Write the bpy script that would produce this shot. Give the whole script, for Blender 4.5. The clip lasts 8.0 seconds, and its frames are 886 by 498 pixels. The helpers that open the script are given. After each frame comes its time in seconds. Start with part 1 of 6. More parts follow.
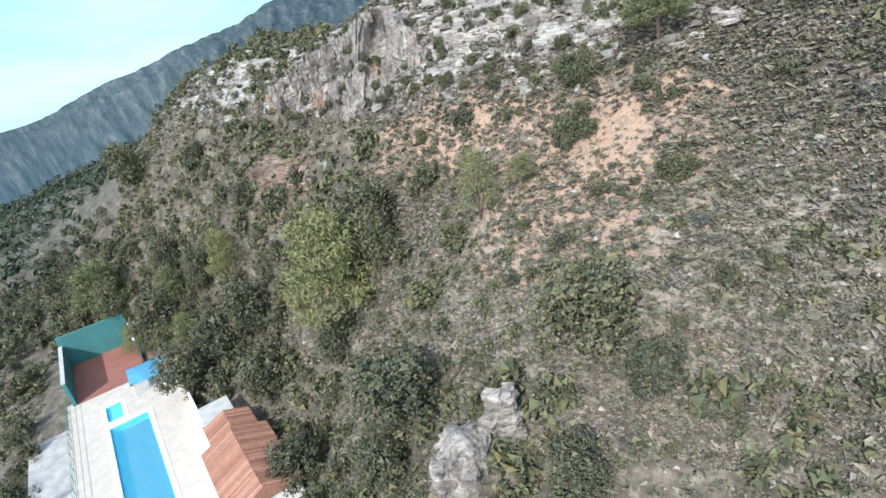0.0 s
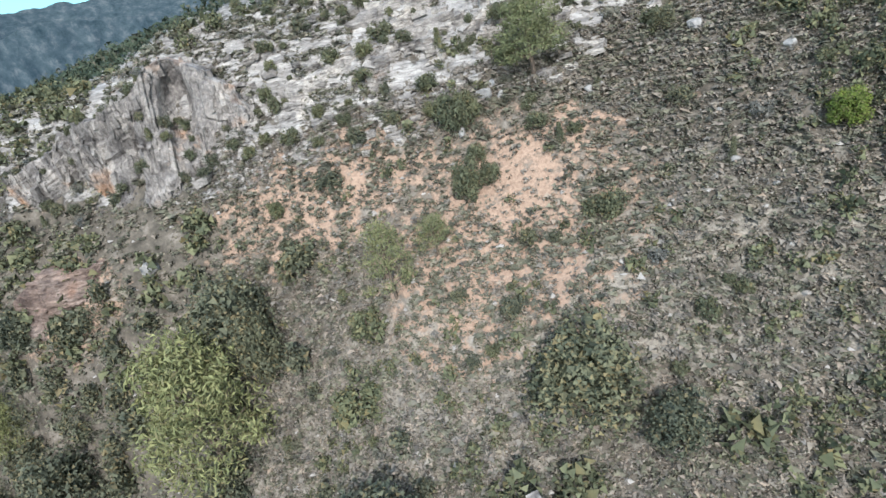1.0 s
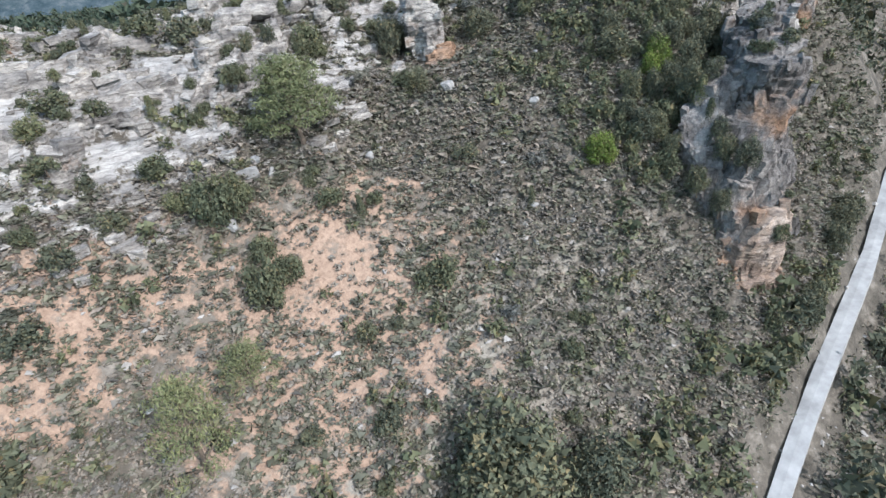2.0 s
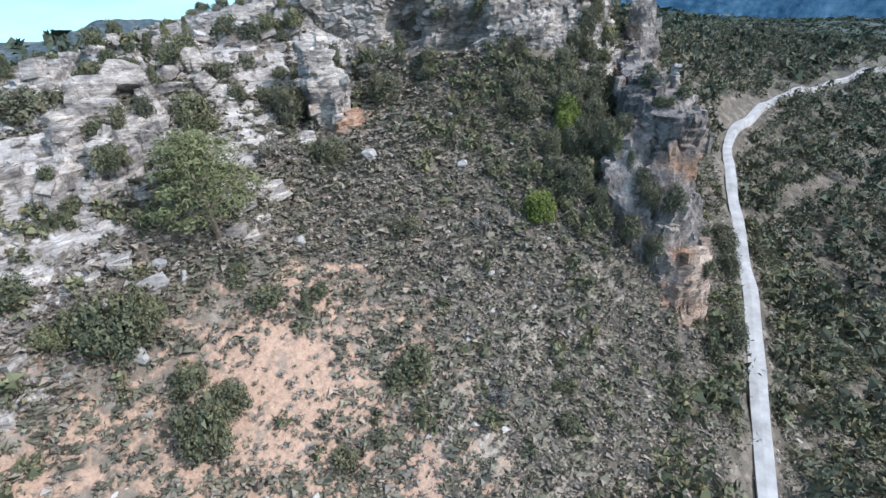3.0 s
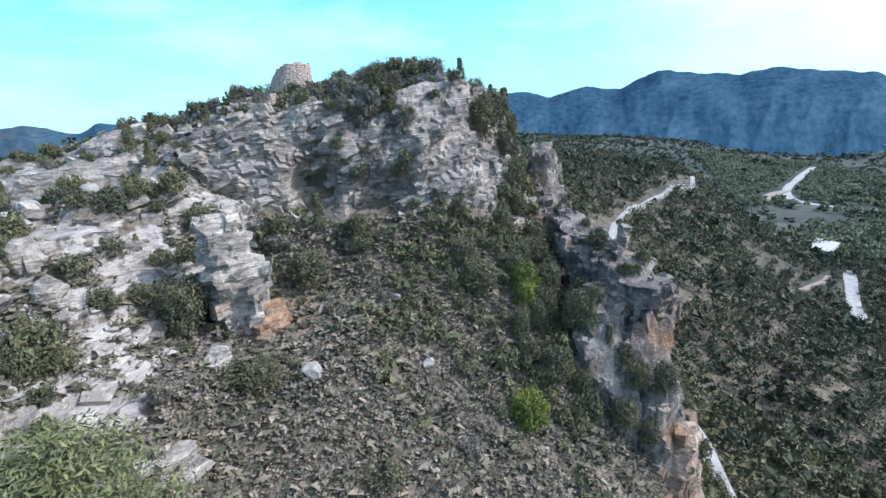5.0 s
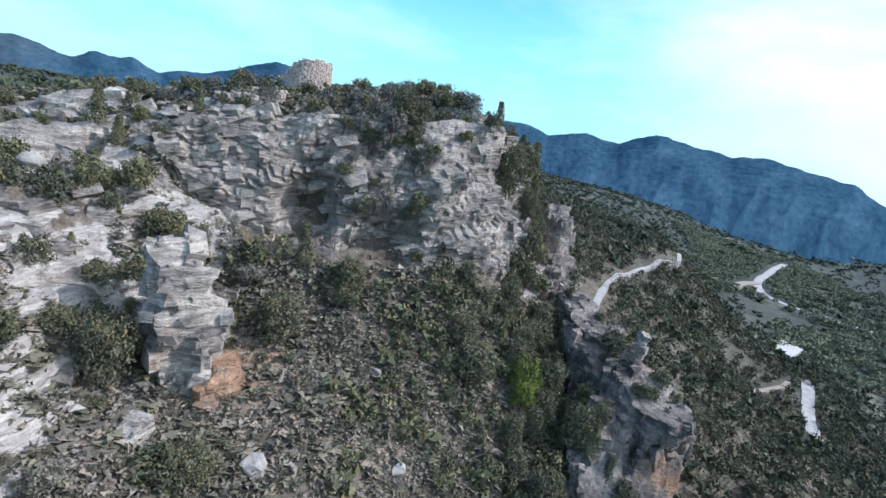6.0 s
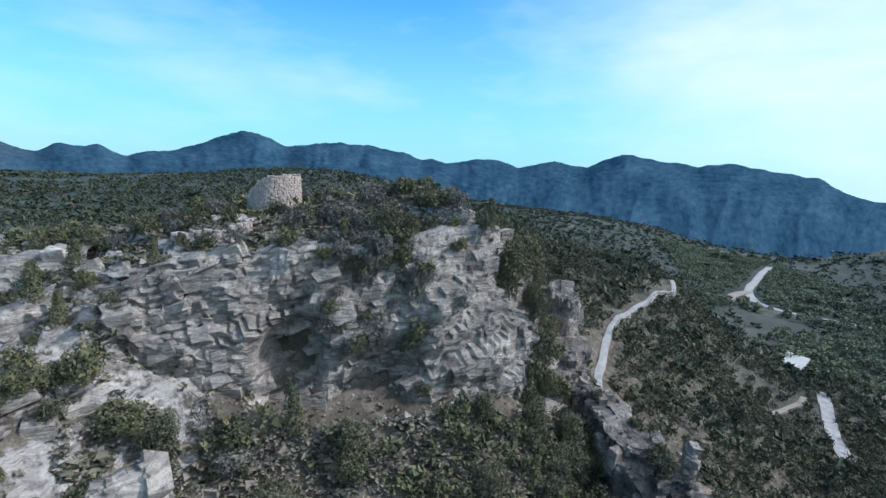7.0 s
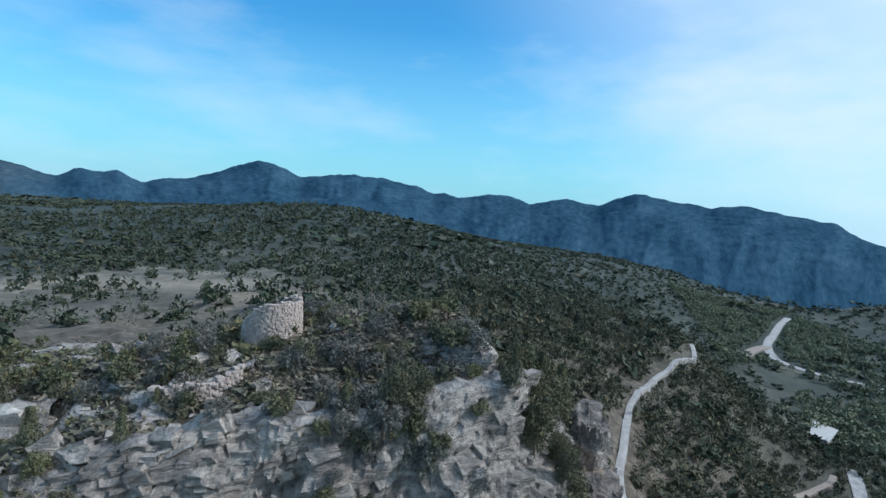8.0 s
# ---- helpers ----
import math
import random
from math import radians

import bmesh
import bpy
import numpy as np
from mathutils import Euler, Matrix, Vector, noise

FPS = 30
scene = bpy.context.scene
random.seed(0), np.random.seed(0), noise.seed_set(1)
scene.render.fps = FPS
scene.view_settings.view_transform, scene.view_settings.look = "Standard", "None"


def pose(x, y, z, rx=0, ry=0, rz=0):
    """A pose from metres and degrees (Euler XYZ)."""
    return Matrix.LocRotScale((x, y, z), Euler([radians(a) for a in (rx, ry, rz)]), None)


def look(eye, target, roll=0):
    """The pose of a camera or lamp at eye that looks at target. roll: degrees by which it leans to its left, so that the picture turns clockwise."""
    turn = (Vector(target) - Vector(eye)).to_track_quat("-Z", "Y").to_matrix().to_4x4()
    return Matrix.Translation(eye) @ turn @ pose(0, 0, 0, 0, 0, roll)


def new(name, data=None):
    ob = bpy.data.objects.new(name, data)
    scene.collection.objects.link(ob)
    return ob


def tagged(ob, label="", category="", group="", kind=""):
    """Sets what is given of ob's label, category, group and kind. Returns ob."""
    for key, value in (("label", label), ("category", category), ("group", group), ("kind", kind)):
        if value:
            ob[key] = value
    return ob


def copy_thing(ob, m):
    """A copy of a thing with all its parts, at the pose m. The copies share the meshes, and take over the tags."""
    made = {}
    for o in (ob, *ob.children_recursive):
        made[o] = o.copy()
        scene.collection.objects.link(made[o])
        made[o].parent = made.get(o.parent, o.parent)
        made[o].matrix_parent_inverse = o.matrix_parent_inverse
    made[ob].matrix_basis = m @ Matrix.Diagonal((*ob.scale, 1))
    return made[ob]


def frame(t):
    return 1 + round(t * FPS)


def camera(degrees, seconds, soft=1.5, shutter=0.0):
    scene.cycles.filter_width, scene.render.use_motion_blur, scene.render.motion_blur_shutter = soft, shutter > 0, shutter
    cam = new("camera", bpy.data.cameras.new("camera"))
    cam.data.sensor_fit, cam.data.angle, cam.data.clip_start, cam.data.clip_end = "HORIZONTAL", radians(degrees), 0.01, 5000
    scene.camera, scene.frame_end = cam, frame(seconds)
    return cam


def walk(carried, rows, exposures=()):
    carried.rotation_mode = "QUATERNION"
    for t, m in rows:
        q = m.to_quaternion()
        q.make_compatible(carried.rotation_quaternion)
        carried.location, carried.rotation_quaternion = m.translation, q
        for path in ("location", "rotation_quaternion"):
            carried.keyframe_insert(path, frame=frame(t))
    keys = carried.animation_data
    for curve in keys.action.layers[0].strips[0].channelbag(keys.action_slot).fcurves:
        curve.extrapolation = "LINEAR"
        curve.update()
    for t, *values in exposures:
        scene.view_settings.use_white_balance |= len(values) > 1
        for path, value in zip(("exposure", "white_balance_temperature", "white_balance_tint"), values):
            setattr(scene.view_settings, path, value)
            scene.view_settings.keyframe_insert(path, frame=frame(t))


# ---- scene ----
cam = camera(80.0, 8.0)
PATH = [  # seconds, place, turn
    (0.0, 28.76, -27.60, 65.07, 64.95, 8.90, 28.92),
    (0.5, 20.07, -25.46, 68.16, 60.46, 10.84, 16.66),
    (1.0, 11.81, -20.56, 70.00, 61.32, 10.71, 0.76),
    (1.5, 5.24, -14.43, 70.03, 63.41, 9.75, -18.76),
    (2.0, -0.37, -7.09, 70.51, 62.09, 5.63, -39.46),
    (2.2, -1.14, -4.27, 70.83, 61.41, 4.92, -45.92),
    (3.3, -3.07, 7.46, 70.92, 68.48, 4.48, -62.13),
    (3.5, -2.49, 9.64, 71.65, 69.45, 3.91, -64.70),
    (4.0, 0.10, 13.67, 73.30, 72.63, 4.52, -70.37),
    (4.5, 2.50, 17.03, 74.64, 74.80, 4.42, -75.56),
    (4.7, 3.24, 17.62, 75.32, 75.38, 5.20, -76.48),
    (5.8, 10.67, 23.12, 78.00, 77.21, -6.79, -77.62),
    (6.0, 12.03, 23.68, 78.77, 77.02, -9.41, -77.05),
    (6.5, 14.91, 24.93, 80.71, 80.31, -2.71, -78.64),
    (7.0, 18.02, 26.72, 83.93, 81.83, -2.28, -80.15),
    (7.5, 21.71, 27.98, 87.70, 84.01, -4.94, -79.14),
    (8.0, 24.22, 28.96, 92.01, 85.21, -3.84, -78.90),
]
walk(cam, [(t, pose(x, y, z, rx, ry, rz)) for t, x, y, z, rx, ry, rz in PATH],
     ((0.0, 0.48, 6350, 10), (1.5, 0.32, 6200, 12), (3.5, 0.4, 6050, 16), (6.0, 0.2, 6100, 16), (8.0, -0.42, 5950, 10)))

# ---- light ----
SUN_AZ, SUN_EL = -82.0, 38.0  # degrees, counted from +x towards +y
world = bpy.data.worlds.new("world")
scene.world = world
world.use_nodes = True
wn, wl = world.node_tree.nodes, world.node_tree.links
wn.clear()
sky = wn.new("ShaderNodeTexSky")
sky.sky_type, sky.sun_disc = "NISHITA", False
sky.sun_elevation, sky.sun_rotation = radians(SUN_EL), radians(90 - SUN_AZ)
sky.air_density, sky.dust_density, sky.ozone_density = 1.2, 1.0, 2.2
coord = wn.new("ShaderNodeTexCoord")
squash = wn.new("ShaderNodeMapping")
squash.inputs["Scale"].default_value = (1.0, 1.6, 4.5)
squash.inputs["Rotation"].default_value = (0.0, 0.35, 0.5)
wl.new(coord.outputs["Generated"], squash.inputs["Vector"])
veil = wn.new("ShaderNodeTexNoise")
veil.inputs["Scale"].default_value, veil.inputs["Detail"].default_value, veil.inputs["Roughness"].default_value = 1.7, 6.0, 0.55
wl.new(squash.outputs["Vector"], veil.inputs["Vector"])
ramp = wn.new("ShaderNodeValToRGB")
ramp.color_ramp.elements[0].position, ramp.color_ramp.elements[1].position = 0.42, 0.78
wl.new(veil.outputs["Fac"], ramp.inputs["Fac"])
half = wn.new("ShaderNodeMath")
half.operation = "MULTIPLY"
half.inputs[1].default_value = 0.5
wl.new(ramp.outputs["Color"], half.inputs[0])
cloud = wn.new("ShaderNodeMixRGB")
cloud.inputs["Color2"].default_value = (7.0, 8.1, 8.9, 1)
# thin high cloud brightens towards the sun
toward = wn.new("ShaderNodeVectorMath")
toward.operation = "DOT_PRODUCT"
toward.inputs[1].default_value = (math.cos(radians(SUN_AZ)) * math.cos(radians(SUN_EL)), math.sin(radians(SUN_AZ)) * math.cos(radians(SUN_EL)), math.sin(radians(SUN_EL)))
wl.new(coord.outputs["Generated"], toward.inputs[0])
glare = wn.new("ShaderNodeMapRange")
glare.interpolation_type = "SMOOTHSTEP"
glare.inputs["From Min"].default_value, glare.inputs["From Max"].default_value = 0.12, 0.75
glare.inputs["To Max"].default_value = 0.8
wl.new(toward.outputs["Value"], glare.inputs["Value"])
both = wn.new("ShaderNodeMath")
both.operation, both.use_clamp = "ADD", True
wl.new(half.outputs[0], both.inputs[0])
wl.new(glare.outputs["Result"], both.inputs[1])
# the air whitens low down
updown = wn.new("ShaderNodeSeparateXYZ")
wl.new(coord.outputs["Generated"], updown.inputs[0])
low = wn.new("ShaderNodeMapRange")
low.inputs["From Min"].default_value, low.inputs["From Max"].default_value = -0.02, 0.3
low.inputs["To Min"].default_value, low.inputs["To Max"].default_value = 0.8, 0.0
wl.new(updown.outputs[2], low.inputs["Value"])
air = wn.new("ShaderNodeMixRGB")
air.inputs["Color2"].default_value = (3.6, 7.0, 8.3, 1)
wl.new(low.outputs["Result"], air.inputs["Fac"])
wl.new(both.outputs[0], cloud.inputs["Fac"])
clear = wn.new("ShaderNodeMixRGB")
clear.blend_type, clear.inputs["Fac"].default_value = "MULTIPLY", 1.0
clear.inputs["Color2"].default_value = (0.42, 1.2, 1.58, 1)
wl.new(sky.outputs["Color"], clear.inputs["Color1"])
wl.new(clear.outputs["Color"], air.inputs["Color1"])
wl.new(air.outputs["Color"], cloud.inputs["Color1"])
back = wn.new("ShaderNodeBackground")
back.inputs["Strength"].default_value = 0.15
wl.new(cloud.outputs["Color"], back.inputs["Color"])
wl.new(back.outputs["Background"], wn.new("ShaderNodeOutputWorld").inputs["Surface"])

sun = new("sun", bpy.data.lights.new("sun", "SUN"))
sun.data.energy, sun.data.angle, sun.data.color = 3.9, radians(0.6), (1.0, 0.975, 0.955)
sun.matrix_world = look((0, 0, 200), (-math.cos(radians(SUN_AZ)) * math.cos(radians(SUN_EL)) * 100, -math.sin(radians(SUN_AZ)) * math.cos(radians(SUN_EL)) * 100, 200 - math.sin(radians(SUN_EL)) * 100))

# ---- materials ----
def shader(name, rough=0.9):
    m = bpy.data.materials.new(name)
    m.use_nodes = True
    nt = m.node_tree
    b = nt.nodes["Principled BSDF"]
    b.inputs["Roughness"].default_value = rough
    b.inputs["Specular IOR Level"].default_value = 0.25
    return m, nt, b


def add_noise(nt, scale, detail=5.0, rough=0.6, vec=None):
    n = nt.nodes.new("ShaderNodeTexNoise")
    n.inputs["Scale"].default_value, n.inputs["Detail"].default_value, n.inputs["Roughness"].default_value = scale, detail, rough
    if vec:
        nt.links.new(vec, n.inputs["Vector"])
    return n.outputs["Fac"]


def add_ramp(nt, fac, stops):
    r = nt.nodes.new("ShaderNodeValToRGB")
    e = r.color_ramp.elements
    while len(e) < len(stops):
        e.new(0.5)
    for el, (p, c) in zip(e, stops):
        el.position, el.color = p, (*c, 1) if len(c) == 3 else c
    nt.links.new(fac, r.inputs["Fac"])
    return r.outputs["Color"]


def add_mix(nt, fac, a, b, kind="MIX"):
    m = nt.nodes.new("ShaderNodeMixRGB")
    m.blend_type = kind
    for slot, v in (("Fac", fac), ("Color1", a), ("Color2", b)):
        if isinstance(v, (int, float)):
            m.inputs[slot].default_value = v
        elif isinstance(v, tuple):
            m.inputs[slot].default_value = (*v, 1)
        else:
            nt.links.new(v, m.inputs[slot])
    return m.outputs["Color"]


def add_math(nt, op, a, b=0.0, c=0.0):
    m = nt.nodes.new("ShaderNodeMath")
    m.operation = op
    for i, v in enumerate((a, b, c)):
        if isinstance(v, (int, float)):
            m.inputs[i].default_value = v
        else:
            nt.links.new(v, m.inputs[i])
    return m.outputs[0]


def add_bump(nt, b, height, strength, distance):
    u = nt.nodes.new("ShaderNodeBump")
    u.inputs["Strength"].default_value, u.inputs["Distance"].default_value = strength, distance
    nt.links.new(height, u.inputs["Height"])
    nt.links.new(u.outputs["Normal"], b.inputs["Normal"])


def place_of(nt):
    return nt.nodes.new("ShaderNodeNewGeometry").outputs["Position"]


def plain(name, colour, rough=0.8, vary=0.25, scale=2.0, metal=0.0):
    m, nt, b = shader(name, rough)
    p = place_of(nt)
    n = add_noise(nt, scale, 6, 0.65, p)
    dark = tuple(c * (1 - vary) for c in colour)
    light = tuple(min(1, c * (1 + vary)) for c in colour)
    nt.links.new(add_ramp(nt, n, [(0.3, dark), (0.7, light)]), b.inputs["Base Color"])
    b.inputs["Metallic"].default_value = metal
    add_bump(nt, b, add_noise(nt, scale * 6, 4, 0.6, p), 0.3, 0.02)
    return m


def add_blocks(nt, p, col, scale, turn):
    """Broken blocks of two sizes, flattened along the beds: each its own tone and height. Gives the colour and the relief."""
    wob = nt.nodes.new("ShaderNodeMixRGB")
    wob.blend_type, wob.inputs["Fac"].default_value = "ADD", 0.55
    n = nt.nodes.new("ShaderNodeTexNoise")
    n.inputs["Scale"].default_value, n.inputs["Detail"].default_value = 1.1, 4.0
    nt.links.new(p, n.inputs["Vector"])
    nt.links.new(p, wob.inputs["Color1"])
    nt.links.new(n.outputs["Color"], wob.inputs["Color2"])
    relief = None
    crack = add_noise(nt, 0.6, 4, 0.6, p)
    for k, share in ((1.0, 0.65), (2.6, 0.55), (6.0, 0.4)):
        mp = nt.nodes.new("ShaderNodeMapping")
        mp.inputs["Rotation"].default_value = tuple(v + 0.1 * k for v in turn)
        mp.inputs["Scale"].default_value = tuple(v * k for v in scale)
        nt.links.new(wob.outputs["Color"], mp.inputs["Vector"])
        cell = nt.nodes.new("ShaderNodeTexVoronoi")
        cell.distance = "EUCLIDEAN"
        cell.inputs["Scale"].default_value = 1.0
        nt.links.new(mp.outputs["Vector"], cell.inputs["Vector"])
        sep = nt.nodes.new("ShaderNodeSeparateColor")
        nt.links.new(cell.outputs["Color"], sep.inputs[0])
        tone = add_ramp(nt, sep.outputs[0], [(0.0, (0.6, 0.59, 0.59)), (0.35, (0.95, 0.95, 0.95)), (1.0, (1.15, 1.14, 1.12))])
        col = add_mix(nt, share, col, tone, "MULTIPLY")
        # the far rim falls into a crevice, with its shade put into the colour
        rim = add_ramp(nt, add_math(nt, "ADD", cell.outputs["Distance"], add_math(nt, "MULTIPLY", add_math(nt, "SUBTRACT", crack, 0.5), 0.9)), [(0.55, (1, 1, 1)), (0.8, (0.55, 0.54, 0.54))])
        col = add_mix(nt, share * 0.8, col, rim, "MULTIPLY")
        part_h = add_math(nt, "ADD", sep.outputs[0], add_math(nt, "MULTIPLY", rim, 0.6))
        part_h = add_math(nt, "MULTIPLY", part_h, 1.0 / k)
        relief = part_h if relief is None else add_math(nt, "ADD", relief, part_h)
    return col, relief


def rock_material(name, pale, mid, dark, rust=(0.36, 0.2, 0.11), rust_from=0.62, band=1.4, block=(0.26, 0.26, 1.5)):
    """Limestone: tilted beds, weather stains, rust where the face has broken off."""
    m, nt, b = shader(name, 0.92)
    p = place_of(nt)
    tilt = nt.nodes.new("ShaderNodeMapping")
    tilt.inputs["Rotation"].default_value = (radians(-16), radians(10), 0)
    tilt.inputs["Scale"].default_value = (0.42, 0.42, band)
    nt.links.new(p, tilt.inputs["Vector"])
    beds = add_noise(nt, 1.0, 8, 0.66, tilt.outputs["Vector"])
    fall = nt.nodes.new("ShaderNodeMapping")
    fall.inputs["Scale"].default_value = (0.7, 0.7, 0.09)
    nt.links.new(p, fall.inputs["Vector"])
    wash = add_noise(nt, 1.0, 6, 0.6, fall.outputs["Vector"])
    blot = add_noise(nt, 0.22, 7, 0.66, p)
    grain = add_noise(nt, 4.0, 8, 0.75, p)
    base = add_ramp(nt, blot, [(0.34, dark), (0.47, mid), (0.62, pale)])
    base = add_mix(nt, 0.55, base, add_ramp(nt, wash, [(0.36, (0.5, 0.5, 0.52)), (0.56, (1.05, 1.04, 1.02))]), "MULTIPLY")
    streak = add_ramp(nt, beds, [(0.33, (0.42, 0.41, 0.41)), (0.41, (0.96, 0.96, 0.96)), (0.7, (1.1, 1.08, 1.05))])
    col = add_mix(nt, 0.6, base, streak, "MULTIPLY")
    col = add_mix(nt, add_ramp(nt, add_noise(nt, 0.11, 6, 0.6, p), [(rust_from, (0, 0, 0)), (rust_from + 0.09, (1, 1, 1))]), col, add_mix(nt, 0.5, rust, streak, "MULTIPLY"))
    col = add_mix(nt, 0.6, col, add_ramp(nt, grain, [(0.3, (0.5, 0.5, 0.51)), (0.7, (1.18, 1.18, 1.16))]), "MULTIPLY")
    lichen = add_ramp(nt, add_noise(nt, 1.1, 8, 0.78, p), [(0.36, (0.55, 0.55, 0.56)), (0.46, (1.0, 1.0, 1.0)), (0.66, (1.1, 1.08, 1.05))])
    col = add_mix(nt, 0.8, col, lichen, "MULTIPLY")
    piece = nt.nodes.new("ShaderNodeNewGeometry").outputs["Random Per Island"]
    col = add_mix(nt, 0.8, col, add_ramp(nt, piece, [(0.0, (0.72, 0.71, 0.7)), (1.0, (1.25, 1.24, 1.22))]), "MULTIPLY")
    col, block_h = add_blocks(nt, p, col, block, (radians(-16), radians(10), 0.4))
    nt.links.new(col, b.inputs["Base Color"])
    h = add_math(nt, "ADD", add_math(nt, "MULTIPLY", block_h, 0.8), add_math(nt, "ADD", add_math(nt, "MULTIPLY", beds, 1.3), add_math(nt, "MULTIPLY", grain, 0.3)))
    add_bump(nt, b, h, 1.0, 0.5)
    return m


def leaf_material(name, low, high, dry=(0.16, 0.13, 0.07), per_object=True):
    m, nt, b = shader(name, 0.75)
    p = place_of(nt)
    geo = nt.nodes.new("ShaderNodeNewGeometry")
    info = nt.nodes.new("ShaderNodeObjectInfo")
    r = geo.outputs["Random Per Island"]
    col = add_ramp(nt, r, [(0.0, low), (0.75, high), (0.97, dry)])
    tint = add_ramp(nt, add_noise(nt, 0.7, 3, 0.6, p), [(0.32, (0.62, 0.68, 0.72)), (0.68, (1.24, 1.24, 1.14))])
    col = add_mix(nt, 0.8, col, tint, "MULTIPLY")
    if per_object:
        col = add_mix(nt, 0.7, col, add_ramp(nt, info.outputs["Random"], [(0.0, (0.65, 0.72, 0.75)), (0.5, (1.0, 1.0, 1.0)), (1.0, (1.2, 1.18, 1.02))]), "MULTIPLY")
    nt.links.new(col, b.inputs["Base Color"])
    b.inputs["Specular IOR Level"].default_value = 0.15
    return m


ROCK = rock_material("limestone", (0.62, 0.578, 0.535), (0.5, 0.467, 0.433), (0.3, 0.282, 0.267), rust_from=0.64)
ROCK_WARM = rock_material("ochre limestone", (0.5, 0.465, 0.435), (0.36, 0.335, 0.315), (0.19, 0.178, 0.172), (0.46, 0.29, 0.19), 0.55, 0.9, (0.75, 0.75, 0.4))
ROCK_RED = rock_material("red rock", (0.42, 0.34, 0.3), (0.34, 0.25, 0.21), (0.2, 0.145, 0.125), (0.37, 0.23, 0.17), 0.5, 0.9)
# darker twin of the ochre limestone: the fin's shade is in this colour
ROCK_FIN_SHADED = rock_material("shade-darkened fin rock", (0.42, 0.385, 0.36), (0.27, 0.25, 0.235), (0.13, 0.122, 0.118), (0.42, 0.26, 0.17), 0.53, 0.9, (0.75, 0.75, 0.4))
ROCK_ORANGE = rock_material("orange rock", (0.52, 0.44, 0.38), (0.4, 0.3, 0.235), (0.23, 0.17, 0.135), (0.44, 0.28, 0.185), 0.5, 0.9)
BOULDER = plain("pale boulder", (0.28, 0.267, 0.248), 0.9, 0.3, 2.5)
STONE = plain("tower stone", (0.41, 0.345, 0.305), 0.92, 0.3, 3.0)
MORTAR = plain("packed rubble", (0.16, 0.14, 0.12), 0.95, 0.3, 4.0)
LEAF = leaf_material("juniper leaf", (0.062, 0.07, 0.045), (0.15, 0.152, 0.092))
LEAF_OAK = leaf_material("holm oak leaf", (0.06, 0.066, 0.048), (0.14, 0.14, 0.094), (0.192, 0.152, 0.0864))
LEAF_PINE = leaf_material("pine needle", (0.125, 0.135, 0.065), (0.235, 0.235, 0.115), (0.2, 0.175, 0.095))
LEAF_BRIGHT = leaf_material("bright leaf", (0.088, 0.12, 0.028), (0.16, 0.2, 0.048))
TWIG = leaf_material("bare grey twig", (0.085, 0.084, 0.078), (0.2, 0.193, 0.176), (0.235, 0.205, 0.175))
HEATH = leaf_material("dry heath twig", (0.11, 0.096, 0.082), (0.27, 0.235, 0.2), (0.32, 0.25, 0.2), False)
SCRUB = leaf_material("rosemary scrub", (0.07, 0.068, 0.05), (0.2, 0.188, 0.138), (0.25, 0.2, 0.165), False)
WOOD_FAR = leaf_material("pine wood leaf", (0.0338, 0.0488, 0.0347), (0.075, 0.09, 0.0578), (0.0975, 0.09, 0.066), False)
ORCHARD = leaf_material("olive leaf", (0.11, 0.125, 0.082), (0.2, 0.22, 0.14), (0.2, 0.19, 0.12), False)
SCREE = plain("loose stone", (0.33, 0.305, 0.275), 0.95, 0.3, 1.5)
STRAW = leaf_material("dry grass", (0.162, 0.14, 0.108), (0.281, 0.242, 0.192), (0.136, 0.128, 0.0935), False)
BARK = plain("bark", (0.13, 0.1, 0.075), 0.9, 0.3, 4.0)
ROAD = plain("worn concrete", (0.36, 0.35, 0.335), 0.85, 0.3, 0.5)
TRACK = plain("dirt track", (0.294, 0.252, 0.216), 0.95, 0.2, 0.8)

# ---- tools ----


def lattice(ix, iy, seed):
    h = (ix.astype(np.int64) * 374761393 + iy.astype(np.int64) * 668265263 + seed * 1442695041) & 0x7FFFFFFF
    h = ((h ^ (h >> 13)) * 1274126177) & 0x7FFFFFFF
    return ((h ^ (h >> 16)) & 0xFFFF) / 65535.0


def value_noise(x, y, seed=0):
    fx, fy = np.floor(x), np.floor(y)
    u, v = x - fx, y - fy
    u, v = u * u * (3 - 2 * u), v * v * (3 - 2 * v)
    a, b = lattice(fx, fy, seed), lattice(fx + 1, fy, seed)
    c, d = lattice(fx, fy + 1, seed), lattice(fx + 1, fy + 1, seed)
    return (a * (1 - u) + b * u) * (1 - v) + (c * (1 - u) + d * u) * v - 0.5


def fbm(x, y, octaves=4, seed=0):
    total = 0.0
    for k in range(octaves):
        total = total + value_noise(x * 2**k + 17.3 * k, y * 2**k - 9.1 * k, seed + k) / 2**k
    return total


def mesh_from(name, verts, faces, material=None, smooth=False):
    me = bpy.data.meshes.new(name)
    verts = np.ascontiguousarray(verts, np.float32)
    faces = np.ascontiguousarray(faces, np.int32)
    n, k = faces.shape
    me.vertices.add(len(verts))
    me.vertices.foreach_set("co", verts.ravel())
    me.loops.add(n * k)
    me.loops.foreach_set("vertex_index", faces.ravel())
    me.polygons.add(n)
    me.polygons.foreach_set("loop_start", np.arange(0, n * k, k, dtype=np.int32))
    me.update(calc_edges=True)
    me.polygons.foreach_set("use_smooth", np.full(n, smooth))
    if material:
        me.materials.append(material)
    return me


